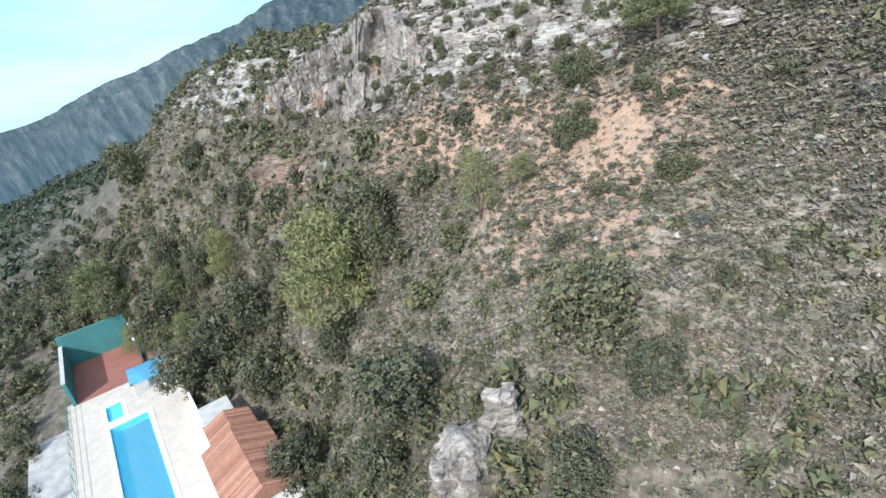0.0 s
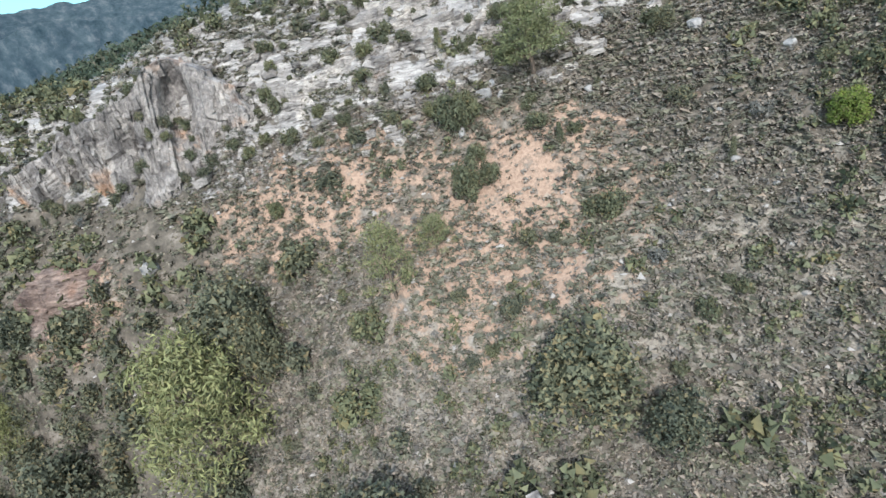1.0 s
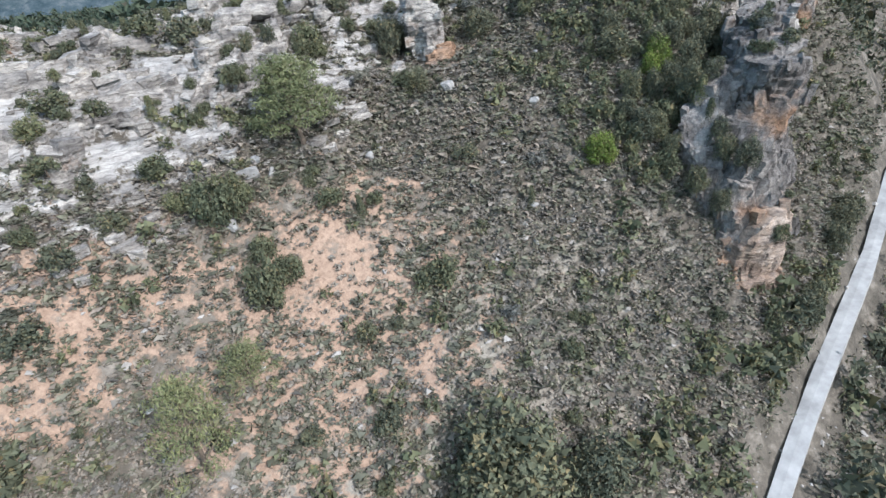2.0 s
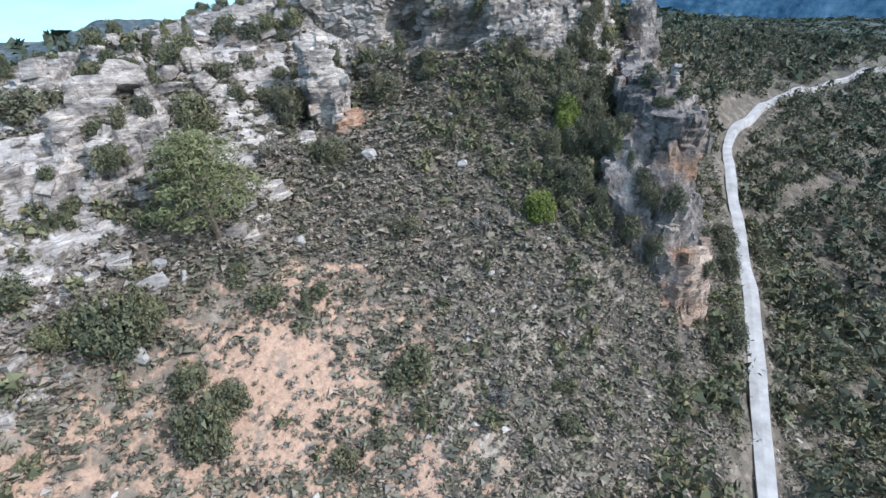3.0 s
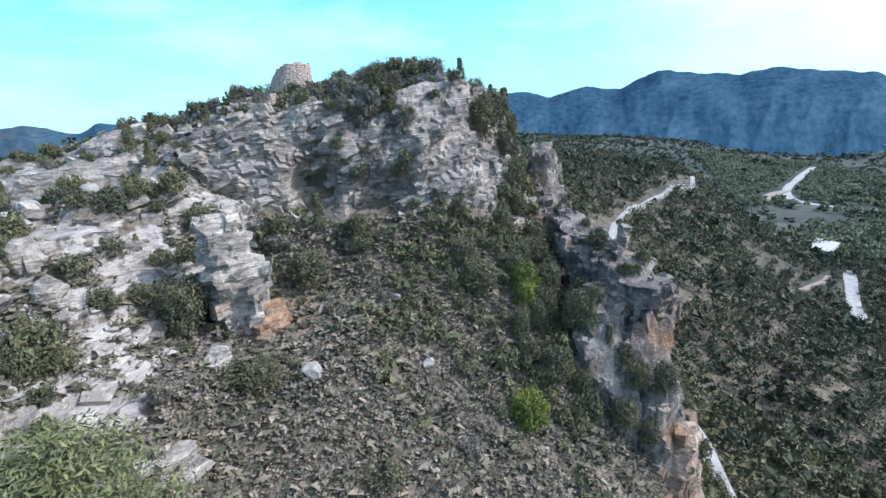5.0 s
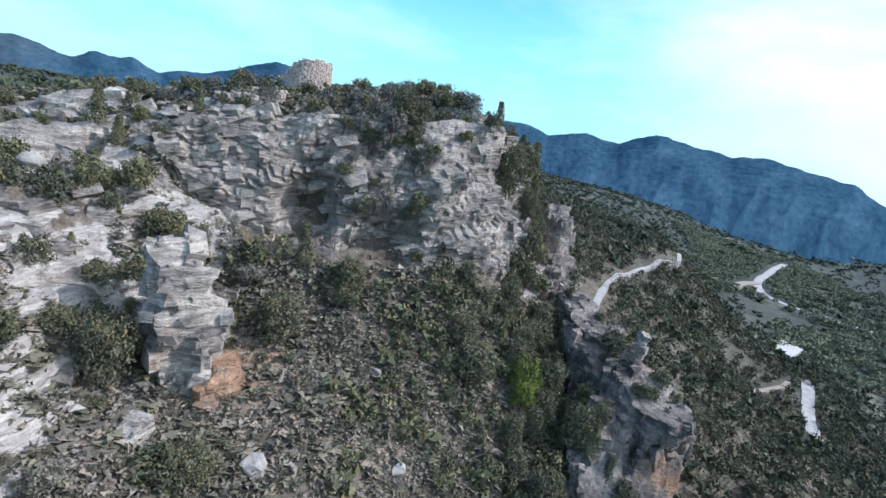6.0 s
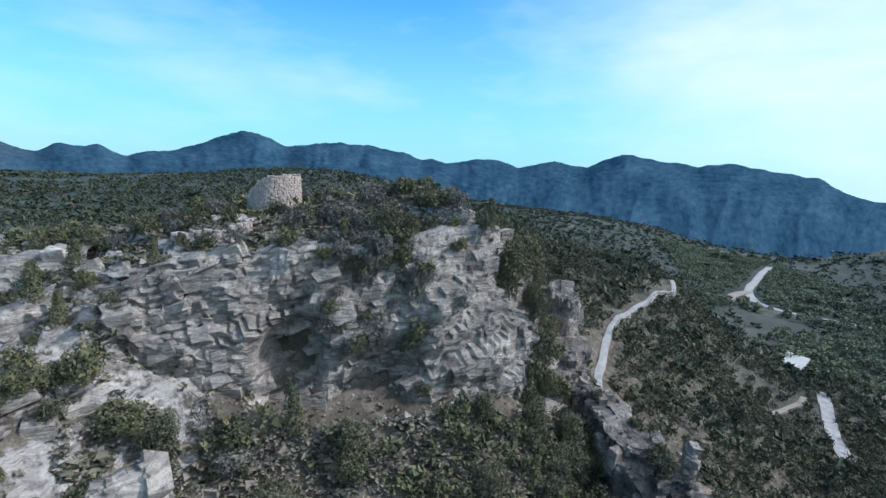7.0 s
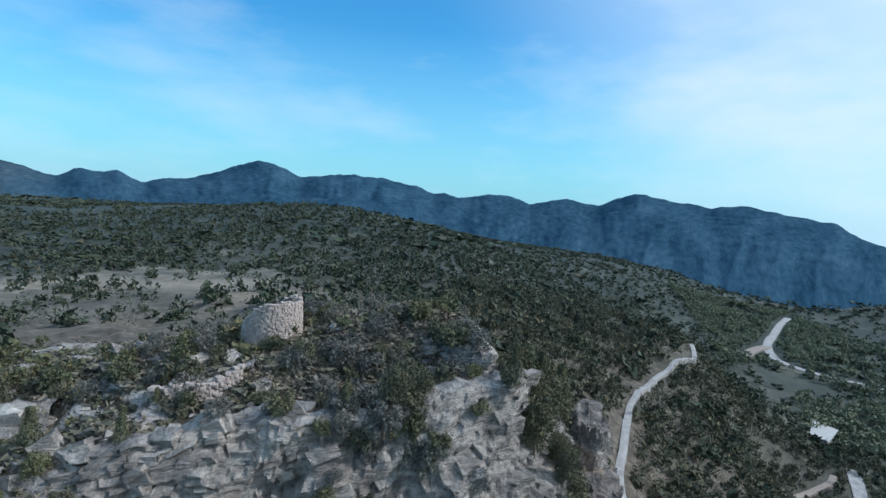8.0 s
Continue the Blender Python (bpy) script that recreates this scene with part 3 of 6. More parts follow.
def build_mountains():
    """The far range, and lower wooded foothills before it."""
    m, nt, b = shader("haze-tinted slopes", 1.0)
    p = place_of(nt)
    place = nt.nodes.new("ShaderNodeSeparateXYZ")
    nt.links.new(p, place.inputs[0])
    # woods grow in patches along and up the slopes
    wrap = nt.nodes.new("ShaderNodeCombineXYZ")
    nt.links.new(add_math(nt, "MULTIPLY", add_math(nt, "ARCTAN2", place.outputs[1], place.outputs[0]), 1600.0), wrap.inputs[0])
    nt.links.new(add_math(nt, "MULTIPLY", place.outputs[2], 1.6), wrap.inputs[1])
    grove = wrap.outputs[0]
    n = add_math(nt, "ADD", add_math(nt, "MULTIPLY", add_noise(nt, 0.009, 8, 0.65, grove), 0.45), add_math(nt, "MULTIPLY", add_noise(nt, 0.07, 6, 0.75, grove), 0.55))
    # the blue of the distant air is put into the woods' own colour
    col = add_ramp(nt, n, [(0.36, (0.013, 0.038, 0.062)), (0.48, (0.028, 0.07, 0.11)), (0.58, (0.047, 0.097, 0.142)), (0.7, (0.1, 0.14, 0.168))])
    # near western flank: less painted haze, greyer and greener than the far ranges
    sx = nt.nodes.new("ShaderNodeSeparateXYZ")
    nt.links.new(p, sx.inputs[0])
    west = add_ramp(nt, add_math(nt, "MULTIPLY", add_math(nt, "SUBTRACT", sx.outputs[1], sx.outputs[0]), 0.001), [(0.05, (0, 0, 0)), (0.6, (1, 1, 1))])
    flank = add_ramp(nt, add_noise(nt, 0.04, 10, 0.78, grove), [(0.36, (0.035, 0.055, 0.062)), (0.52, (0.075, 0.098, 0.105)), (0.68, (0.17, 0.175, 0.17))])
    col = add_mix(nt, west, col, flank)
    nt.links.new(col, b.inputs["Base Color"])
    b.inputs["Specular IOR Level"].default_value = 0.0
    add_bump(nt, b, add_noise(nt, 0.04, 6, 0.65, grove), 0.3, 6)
    az = np.radians(np.arange(-75, 180, 0.2))
    el = np.interp(np.arange(-78, 183, 0.2), [s[0] for s in SKYLINE], [s[1] for s in SKYLINE])
    # rounded wooded crests with a little tree fringe
    bell = np.exp(-0.5 * (np.arange(-15, 16) * 0.2 / 0.4) ** 2)
    el = np.convolve(el, bell / bell.sum(), "valid")[: len(az)]
    el = el + 0.16 * fbm(np.degrees(az) / 1.1, np.zeros(len(az)), 5, 85)
    foothill = 0.55 * el - 0.75 + 1.5 * fbm(np.degrees(az) / 9, np.zeros(len(az)), 4, 86)
    foothill = np.minimum(foothill, el - 0.35)
    for crest_el, far, label in ((el, 1.0, "wooded mountain range beyond the valley, tinted blue for haze"), (foothill, 0.66, "lower wooded foothills before the mountains, tinted blue-green for haze")):
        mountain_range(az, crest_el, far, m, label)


def mountain_range(az, el, far, m, label):
    rows = np.linspace(0, 1, 40)
    A, V = np.meshgrid(az, rows)
    E = np.tile(el, (len(rows), 1))
    west = smoothstep(100, 150, np.degrees(A))
    top_r = (2300 - 1500 * west) * far
    r = top_r * (0.5 + 0.5 * V ** 0.8)
    crest = top_r * np.tan(np.radians(E)) + 82 - 20 * west
    px, py = r * np.cos(A) / far, r * np.sin(A) / far
    deg = np.degrees(A) + 37 * (1 - far)
    # spurs run down from the crest, gullies between them
    wander = deg + 1.6 * fbm(deg * 0.2, V * 1.2, 3, 83)
    spur = 0.5 - np.abs(fbm(wander * 0.22, V * 0.5, 4, 84)) * 2.2
    jag = fbm(px / 330, py / 330, 5, 77) * 0.3 * (1 - V) ** 0.7 + fbm(px / 45, py / 45, 3, 79) * 0.05
    h = crest * np.clip(V ** 1.15 + jag * V ** 0.5 + 0.14 * spur * np.sin(np.pi * V) ** 0.9, 0, 1.03)
    x, y = 20 + r * np.cos(A), 20 + r * np.sin(A)
    z = np.where(V == 0, -60 - 120 * west, h - 12 * (1 - V))
    nx, ny = x.shape[1], x.shape[0]
    # back slope closes the range
    x = np.vstack([x, 20 + (x[-1:] - 20) * 1.25])
    y = np.vstack([y, 20 + (y[-1:] - 20) * 1.25])
    z = np.vstack([z, np.full((1, nx), -200.0)])
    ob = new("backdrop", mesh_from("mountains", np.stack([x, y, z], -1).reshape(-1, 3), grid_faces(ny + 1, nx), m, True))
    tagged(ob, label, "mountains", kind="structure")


build_mountains()


def ribbon(name, line, width, material, label, lift=0.12, n=160, category="road"):
    """A road slab with real edges, laid along the ground."""
    p = spline(line, n)
    d = np.gradient(p[:, :2], axis=0)
    d /= np.linalg.norm(d, axis=1)[:, None]
    side = np.c_[-d[:, 1], d[:, 0]]
    w = width / 2 * (1 + 0.12 * fbm(np.arange(n) / 6.0, np.zeros(n), 3, 5))
    zz = np.maximum.reduce([floor_at(p[:, 0] + s * side[:, 0] * w, p[:, 1] + s * side[:, 1] * w) for s in (-1, -0.5, 0, 0.5, 1)])
    zz = np.convolve(np.pad(zz, 4, "edge"), np.ones(9) / 9, "valid") + lift + 0.25
    zz[:3] -= np.array([1.8, 1.0, 0.4])
    rings = [np.c_[p[:, :2] + side * (w * s)[:, None], zz + dz] for s, dz in ((-1.05, -1.6), (-1, 0), (0, 0.05), (1, 0), (1.05, -1.6))]
    v = np.stack(rings, 1).reshape(-1, 3)
    idx = np.arange(n * 5).reshape(n, 5)
    faces = np.stack([idx[:-1, :-1], idx[:-1, 1:], idx[1:, 1:], idx[1:, :-1]], -1).reshape(-1, 4)
    ob = new(name, mesh_from(name, v, faces, material, False))
    tagged(ob, label, category, kind="structure")
    return p


PATH_LINE = [(x, y) for x, y, z in LANE]
VALLEY_ROAD = [(380, -240), (376, -205), (374, -176), (376, -158), (388, -143), (412, -132), (455, -142), (520, -172), (590, -205), (650, -236)]
LOW_ROAD = [(240, -90), (233, -87.5), (214, -80), (196, -73), (180, -68)]
SPUR_ROAD = [(452, -141), (424, -120), (400, -107)]
FARM_TRACK = [(230, -79), (222, -74), (212, -63), (200, -52), (190, -44)]
ribbon("road", PATH_LINE, 1.6, ROAD, "narrow pale concrete lane winding along the wooded slope", n=240)
ribbon("road", VALLEY_ROAD, 6, ROAD, "pale grey valley road beside orchards", n=240)
ribbon("road", LOW_ROAD, 4.2, ROAD, "straight pale road strip beside the river trees")
ribbon("road", SPUR_ROAD, 7, TRACK, "bare earth turnout beside the valley road")
ribbon("road", FARM_TRACK, 2.2, TRACK, "pale dirt farm track through scrub")

# ---- bedrock: cliffs, fins and pillars ----
def blocks(s, h, seed, bed=0.9, width=2.2, dip=0.12):
    """How far each block of a bedded, jointed face stands out, 0 to 1."""
    total = 0.0
    for k, (big, share) in enumerate(((1.9, 0.55), (0.8, 0.33))):
        hh = h + dip * s + fbm(s / 9, h / 9, 3, seed + k) * 1.2
        q = hh / (bed * big) + 0.7 * value_noise(hh / (3.1 * big), np.full_like(hh, 1.7), seed + 5 + k)
        layer = np.floor(q)
        shift = lattice(layer, layer * 0 + 3, seed + 9 + k) * 5
        cell = np.floor(s / (width * big) * (0.6 + 0.8 * lattice(layer, layer * 0 + 7, seed + 2 + k)) + shift + 0.25 * fbm(s / 4, h / 4, 2, seed + 4))
        slant = (q - layer - 0.5) * (lattice(layer, cell, seed + 21 + k) + 0.15)
        total = total + share * (0.6 * lattice(layer, cell, seed + 1 + k) + 0.4 * lattice(layer, layer * 0 + 11, seed + 12 + k) + 0.5 * slant)
    return total + 0.1 * fbm(s / 0.8, h / 0.8, 3, seed + 6)


CUBE_V = np.array([(x, y, z) for x in (-1, 1) for y in (-1, 1) for z in (-1, 1)], float)
CUBE_F = np.array([(0, 1, 3, 2), (4, 6, 7, 5), (0, 4, 5, 1), (2, 3, 7, 6), (0, 2, 6, 4), (1, 5, 7, 3)])


def broken_blocks(g, place, along, out, up, half):
    """Corners and faces of angular joint blocks, each with its own axes and half sizes."""
    n = len(place)
    c = CUBE_V[None] * half[:, None, :] * g.uniform(0.62, 1.12, (n, 8, 3))
    v = place[:, None] + c[..., :1] * along[:, None] + c[..., 1:2] * out[:, None] + c[..., 2:] * up[:, None]
    return v.reshape(-1, 3), (CUBE_F[None] + 8 * np.arange(n)[:, None, None]).reshape(-1, 4)


def block_axes(g, along, out, dip, spread=0.12):
    """Axes that follow the beds, a little out of true."""
    n = len(along)
    a = np.c_[along, np.zeros(n)]
    o = np.c_[out, np.zeros(n)]
    u = np.tile([0.0, 0.0, 1.0], (n, 1))
    k = (dip + g.normal(size=n) * spread)[:, None]
    a, u = a * np.cos(k) + u * np.sin(k), u * np.cos(k) - a * np.sin(k)
    k = (g.normal(size=n) * spread * 1.5)[:, None]
    o, u = o * np.cos(k) + u * np.sin(k), u * np.cos(k) - o * np.sin(k)
    k = (g.normal(size=n) * spread * 2)[:, None]
    return a * np.cos(k) + o * np.sin(k), o * np.cos(k) - a * np.sin(k), u


def face_blocks(g, p, d, out, dip, upright, share):
    """Blocks standing out of a rock face given as a grid of places."""
    n = int(p.shape[0] * p.shape[1] * share * 1.6)
    j, i = g.integers(0, p.shape[0], n), g.integers(0, p.shape[1], n)
    patch = fbm(i / 16.0, j / 9.0, 3, int(p.shape[1])) + 0.35 * g.random(n)
    j, i = j[patch > 0.02], i[patch > 0.02]
    n = len(i)
    size = g.uniform(0.5, 1.0, n) * g.choice([0.3, 0.4, 0.55, 0.75, 1.1], n)
    half = np.c_[size * 0.42, size * 0.5, size * 0.95] if upright else np.c_[size * g.uniform(0.7, 1.2, n), size * 0.6, size * g.uniform(0.35, 0.8, n)]
    a, o, u = block_axes(g, d[i], out[i], dip)
    return broken_blocks(g, p[j, i] - o * half[:, 1:2] * 0.35, a, o, u, half)


FACES = []


def cliff(name, base, top, material, label, seed, amp=1.2, step=0.28, lean=0.0, bed=0.9, width=2.2, dip=0.12, hollow=(), upright=False, share=0.042):
    """A bedded rock face from a line along its foot to a line along its brow; its back runs into the hill."""
    length = np.linalg.norm(np.diff(np.array(base, float), axis=0), axis=1).sum()
    n = int(length / step)
    b, t = spline(base, n), spline(top, n)
    b[:, 2] = np.minimum(b[:, 2], floor_at(b[:, 0], b[:, 1]) - 0.5)
    t[:, 2] += 1.6 * fbm(np.arange(n) * step / 5, np.full(n, 0.5), 4, seed + 80)
    tall = np.linalg.norm(t - b, axis=1).mean()
    m = max(8, int(tall / step))
    v = np.linspace(-0.25, 1, m)[:, None, None]
    p = b[None] * (1 - v) + t[None] * v
    d = np.gradient(b[:, :2], axis=0)
    d /= np.linalg.norm(d, axis=1)[:, None] + 1e-9
    out = np.c_[d[:, 1], -d[:, 0]]
    s = np.linspace(0, length, n)[None, :] * np.ones((m, 1))
    h = v[:, :, 0] * tall * np.ones((1, n))
    off = amp * (blocks(s, h, seed, bed, width, dip) - 0.4) + amp * 0.9 * fbm(s / 9, h / 9, 3, seed + 30)
    for hs, hh, rs, rh, deep in hollow:
        off -= deep * np.exp(-(((s - hs) / rs) ** 2 + ((h - hh) / rh) ** 2) ** 1.5)
    ends = smoothstep(0, 2.5, s) * smoothstep(0, 2.5, length - s)
    off = off * (0.3 + 0.7 * ends) - 1.2 * (1 - ends)
    p = p.copy()
    p[:, :, 0] += out[:, 0] * off
    p[:, :, 1] += out[:, 1] * off
    p[:, :, 2] += 0.25 * fbm(s / 1.5, h / 1.5, 3, seed + 40)
    rows = [p]
    for back, down in ((1.2, -0.1), (3.0, 0.4), (5.5, 1.6)):
        q = p[-1:].copy()
        q[:, :, 0] -= out[:, 0] * back
        q[:, :, 1] -= out[:, 1] * back
        q[:, :, 2] += 0.5 * fbm(s[-1:] / 2, np.full((1, n), back), 3, seed + 50) - down
        rows.append(q)
    p = np.concatenate(rows, 0)
    bv, bf = face_blocks(np.random.default_rng(seed), p[4:], d, out, -dip, upright, share)
    ob = new(name, mesh_from(name, p.reshape(-1, 3), grid_faces(len(p), n), material))
    loose = tagged(new("broken_rock", mesh_from("broken_rock", bv, bf, material)), "angular joint blocks of the rock face", kind="stuff")
    loose.parent = ob
    FACES.append(p)
    return tagged(ob, label, "cliff")


def rock_mass(name, axis, material, label, seed, amp=0.8, step=0.25, bed=0.8, width=1.6, dip=0.1, sink=1.2, flare=0.35, category="rock", under=None, cuts=0, upright=False, share=0.05):
    """A free-standing fin or pillar: a line of (x, y, height of its top, half its width)."""
    a = spline(axis, max(6, int(np.linalg.norm(np.diff(np.array(axis)[:, :2], axis=0), axis=1).sum() / step)))
    d = np.gradient(a[:, :2], axis=0)
    d /= np.linalg.norm(d, axis=1)[:, None] + 1e-9
    side = np.c_[-d[:, 1], d[:, 0]]
    ring, nrm, tops, wide = [], [], [], []
    def add(c, n, t, w):
        ring.append(c), nrm.append(n), tops.append(t), wide.append(w)
    for i in range(len(a)):
        add(a[i, :2], -side[i], a[i, 2], a[i, 3])
    for k in np.linspace(0, math.pi, max(5, int(math.pi * a[-1, 3] / step)))[1:-1]:
        add(a[-1, :2], -side[-1] * math.cos(k) + d[-1] * math.sin(k), a[-1, 2], a[-1, 3])
    for i in range(len(a) - 1, -1, -1):
        add(a[i, :2], side[i], a[i, 2], a[i, 3])
    for k in np.linspace(0, math.pi, max(5, int(math.pi * a[0, 3] / step)))[1:-1]:
        add(a[0, :2], side[0] * math.cos(k) - d[0] * math.sin(k), a[0, 2], a[0, 3])
    ring, nrm, tops, wide = map(np.array, (ring, nrm, tops, wide))
    n = len(ring)
    foot = ring + nrm * (wide * (1 + flare))[:, None]
    zb = floor_at(foot[:, 0], foot[:, 1]) - sink
    tall = np.maximum(tops - zb, 0.4)
    m = max(6, int(tall.max() / step))
    v = np.linspace(0, 1, m)[:, None]
    edge = ring + nrm * wide[:, None]
    s = np.r_[0, np.cumsum(np.linalg.norm(np.diff(edge, axis=0), axis=1))][None] * np.ones((m, 1))
    z = zb[None] + v * tall[None]
    off = wide[None] * (1 + flare * (1 - v) ** 1.5 - 0.12 * v**6) + amp * (blocks(s, z, seed, bed, width, dip) - 0.45) + amp * fbm(s / 5, z / 5, 3, seed + 60)
    off = np.maximum(off, wide[None] * 0.35)
    x = ring[None, :, 0] + nrm[None, :, 0] * off
    y = ring[None, :, 1] + nrm[None, :, 1] * off
    z = z + 0.3 * (blocks(s, z, seed + 3, bed, width, dip) - 0.5) * v
    rows = [np.stack([x, y, z], -1)]
    for k in (0.75, 0.4, 0.0):
        o = off[-1] * k
        rows.append(np.stack([ring[:, 0] + nrm[:, 0] * o, ring[:, 1] + nrm[:, 1] * o, z[-1] + 0.35 * (1 - k) * (0.4 + fbm(ring[:, 0], ring[:, 1] + k * 3, 3, seed + 70))], -1)[None])
    p = np.concatenate(rows, 0)
    # broken along a few plane joints
    r = random.Random(seed)
    mid = np.array([*a[:, :2].mean(0), tops.max() - 0.5 * tall.max()])
    for _ in range(cuts):
        t, e = r.uniform(0, 6.28), r.uniform(-0.15, 0.45)
        nv = np.array([math.cos(t) * math.cos(e), math.sin(t) * math.cos(e), math.sin(e)])
        over = np.maximum((p - mid) @ nv - wide.max() * r.uniform(0.75, 1.15) - abs(nv[2]) * 0.42 * tall.max(), 0)
        p = p - over[..., None] * nv * 0.9
    bv, bf = face_blocks(np.random.default_rng(seed), p[2:], np.c_[-nrm[:, 1], nrm[:, 0]], nrm, -dip, upright, share)
    ob = new(name, mesh_from(name, p.reshape(-1, 3), grid_faces(len(p), n, True), material))
    loose = tagged(new("broken_rock", mesh_from("broken_rock", bv, bf, material)), "angular joint blocks of the rock face", kind="stuff")
    loose.parent = ob
    if under:
        ob.parent = under
        return tagged(ob, label)
    return tagged(ob, label, category)


# the west face under the tower, with the shallow cave in it
cliff("cliff", CLIFF_FOOT,
      [(48.5, 56, 76.5), (50, 52, 77.2), (52, 49, 77.6), (54, 45, 78), (55.5, 41.5, 78), (58.5, 37.5, 78.4), (61.5, 33.5, 79.4), (63, 30.5, 79), (69.5, 28.5, 78), (79, 26, 72)],
      ROCK, "tall grey bedded limestone cliff with a shallow cave below the tower", 101, amp=3.0, bed=1.5, width=3.6, dip=-0.3, step=0.24, hollow=((14.5, 5.2, 2.2, 2.8, 3.6), (21.5, 3.0, 2.6, 2.0, 1.8)))
# bedded slabs north of the cliff
cliff("cliff", [(33, 72, 68.5), (37, 65, 70), (40.5, 59, 70), (43.5, 55, 70)], [(35, 73.5, 71.5), (39, 66.5, 73), (42.5, 60.5, 74), (46, 56.5, 75)],
      ROCK, "broken pale limestone step above the slabs", 121, amp=1.0)
cliff("cliff", [(40, 76, 71), (44, 69, 72), (47.5, 63, 73.5), (49.5, 58, 75)], [(42, 77.5, 73.5), (46, 70.5, 74.5), (49.5, 64.5, 76), (51.5, 59.5, 77.5)],
      ROCK, "upper broken limestone step with loose blocks", 123, amp=0.9)
cliff("cliff", [(-12, 43.5, 57.5), (-2, 45, 60), (8, 46.5, 61.5), (18, 48, 63.2)], [(-12, 45, 60), (-2, 46.8, 62), (8, 48.4, 63.6), (18, 50, 65)],
      ROCK, "long low limestone step among bushes", 127, amp=0.8)
cliff("cliff", [(-10, 50, 62.5), (0, 51.5, 64), (12, 53, 65.6), (24, 54, 67)], [(-10, 51.6, 64.6), (0, 53.2, 66.2), (12, 55, 67.8), (24, 56, 69)],
      ROCK, "pale limestone rim along the crest", 129, amp=0.8)
# western crag with its rust-stained niche, and the red bluff below it
cliff("cliff", [(-66, 43.5, 50.5), (-58, 42.8, 50), (-50, 42.2, 50), (-42, 41.5, 49.8), (-36, 40, 49.5), (-30, 39, 50), (-25, 41.2, 52), (-20, 42, 52.5), (-14, 43, 55)],
      [(-66, 45, 52.5), (-58, 45.2, 54), (-50, 45, 56.5), (-42, 44.6, 58), (-36, 44, 61), (-30, 43.4, 62.5), (-25, 44.8, 65), (-20, 44.6, 63.5), (-14, 44.6, 58)],
      ROCK_WARM, "jointed grey limestone crag streaked with rust", 131, amp=2.8, bed=3.6, width=1.7, dip=0.05, upright=True, share=0.09, hollow=((42.5, 6.0, 1.6, 3.2, 3.2), (35, 3, 1.4, 3.5, 2.0), (24, 3, 2.4, 3, 1.6), (14, 3, 2, 3, 1.6)))
cliff("cliff", [(-50, 31.6, 37.5), (-45.5, 30.8, 37), (-40.5, 31, 37.5), (-36, 32, 39)], [(-50, 33.2, 42.5), (-45.5, 33.4, 45.5), (-40.5, 34, 46.5), (-36, 34.4, 45.5)],
      ROCK_RED, "reddish rock bluff on the wooded slope", 137, amp=0.9)
# the fin that ends the gully, its spike, the pillar and the outcrops
fin = thing("rock_fin", pose(0, 0, 0), "sheer grey and orange limestone fin beside the gully", "rock")
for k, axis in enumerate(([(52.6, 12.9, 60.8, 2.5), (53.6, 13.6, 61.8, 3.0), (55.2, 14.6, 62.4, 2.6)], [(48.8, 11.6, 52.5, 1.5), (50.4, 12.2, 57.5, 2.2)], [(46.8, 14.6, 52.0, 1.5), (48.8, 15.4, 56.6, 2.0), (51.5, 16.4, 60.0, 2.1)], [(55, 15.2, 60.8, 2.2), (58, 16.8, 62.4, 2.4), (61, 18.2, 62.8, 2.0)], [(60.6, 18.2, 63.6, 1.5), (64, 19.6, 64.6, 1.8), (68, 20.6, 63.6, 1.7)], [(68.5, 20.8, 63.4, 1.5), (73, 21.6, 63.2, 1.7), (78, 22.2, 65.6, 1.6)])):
    rock_mass("buttress", axis, ROCK_FIN_SHADED, "cracked rock buttress", 141 + 7 * k, amp=2.4, bed=2.6, width=2.3, dip=0.25, sink=3.5, flare=0.3, step=0.22, upright=True, share=0.05, under=fin)
rock_mass("foot", [(46.6, 11.4, 45.4, 1.2), (48.2, 10.4, 47.6, 1.5), (49.6, 9.6, 48.4, 1.2)], ROCK_ORANGE, "orange weathered rock foot", 191, amp=1.2, bed=2.2, width=1.6, sink=3, flare=0.25, step=0.24, upright=True, under=fin)
rock_mass("rock_spike", [(80.4, 22.3, 69.8, 1.5), (82.4, 22.9, 71.4, 1.8)], ROCK_WARM, "leaning rock spike at the fin's upper end", 147, amp=1.3, bed=2.4, width=0.8, flare=0.7, cuts=7, upright=True)
rock_mass("rock_spike", [(57.8, 13.8, 63.8, 0.4), (58.4, 14.0, 64.6, 0.35)], ROCK, "small grey rock needle behind the fin", 149, amp=0.4, flare=0.3)
pillar = thing("rock_pillar", pose(0, 0, 0), "blocky pale limestone pillar on a red clay foot", "rock")
rock_mass("top_block", [(36.4, 41.9, 69.2, 0.9), (37.1, 42.8, 70.6, 1.15), (37.6, 43.5, 69.6, 0.9)], ROCK, "", 151, amp=1.9, bed=1.1, width=1.7, dip=-0.25, flare=-0.3, under=pillar, cuts=3, share=0.06)
rock_mass("foot_block", [(36.4, 41.4, 65.2, 1.0), (37.4, 42.6, 66.0, 1.4), (38.2, 43.6, 65.4, 1.1)], ROCK, "", 153, amp=1.7, bed=1.0, width=1.5, dip=-0.2, flare=0.25, under=pillar, cuts=3, share=0.06)
rock_mass("clay_foot", [(36.2, 40.2, 62.6, 1.0), (37.6, 40.4, 63.0, 1.3), (39, 41, 62.8, 1.0)], ROCK_ORANGE, "crumbling orange clay foot", 155, amp=1.0, bed=0.9, width=1.4, flare=0.5, under=pillar)
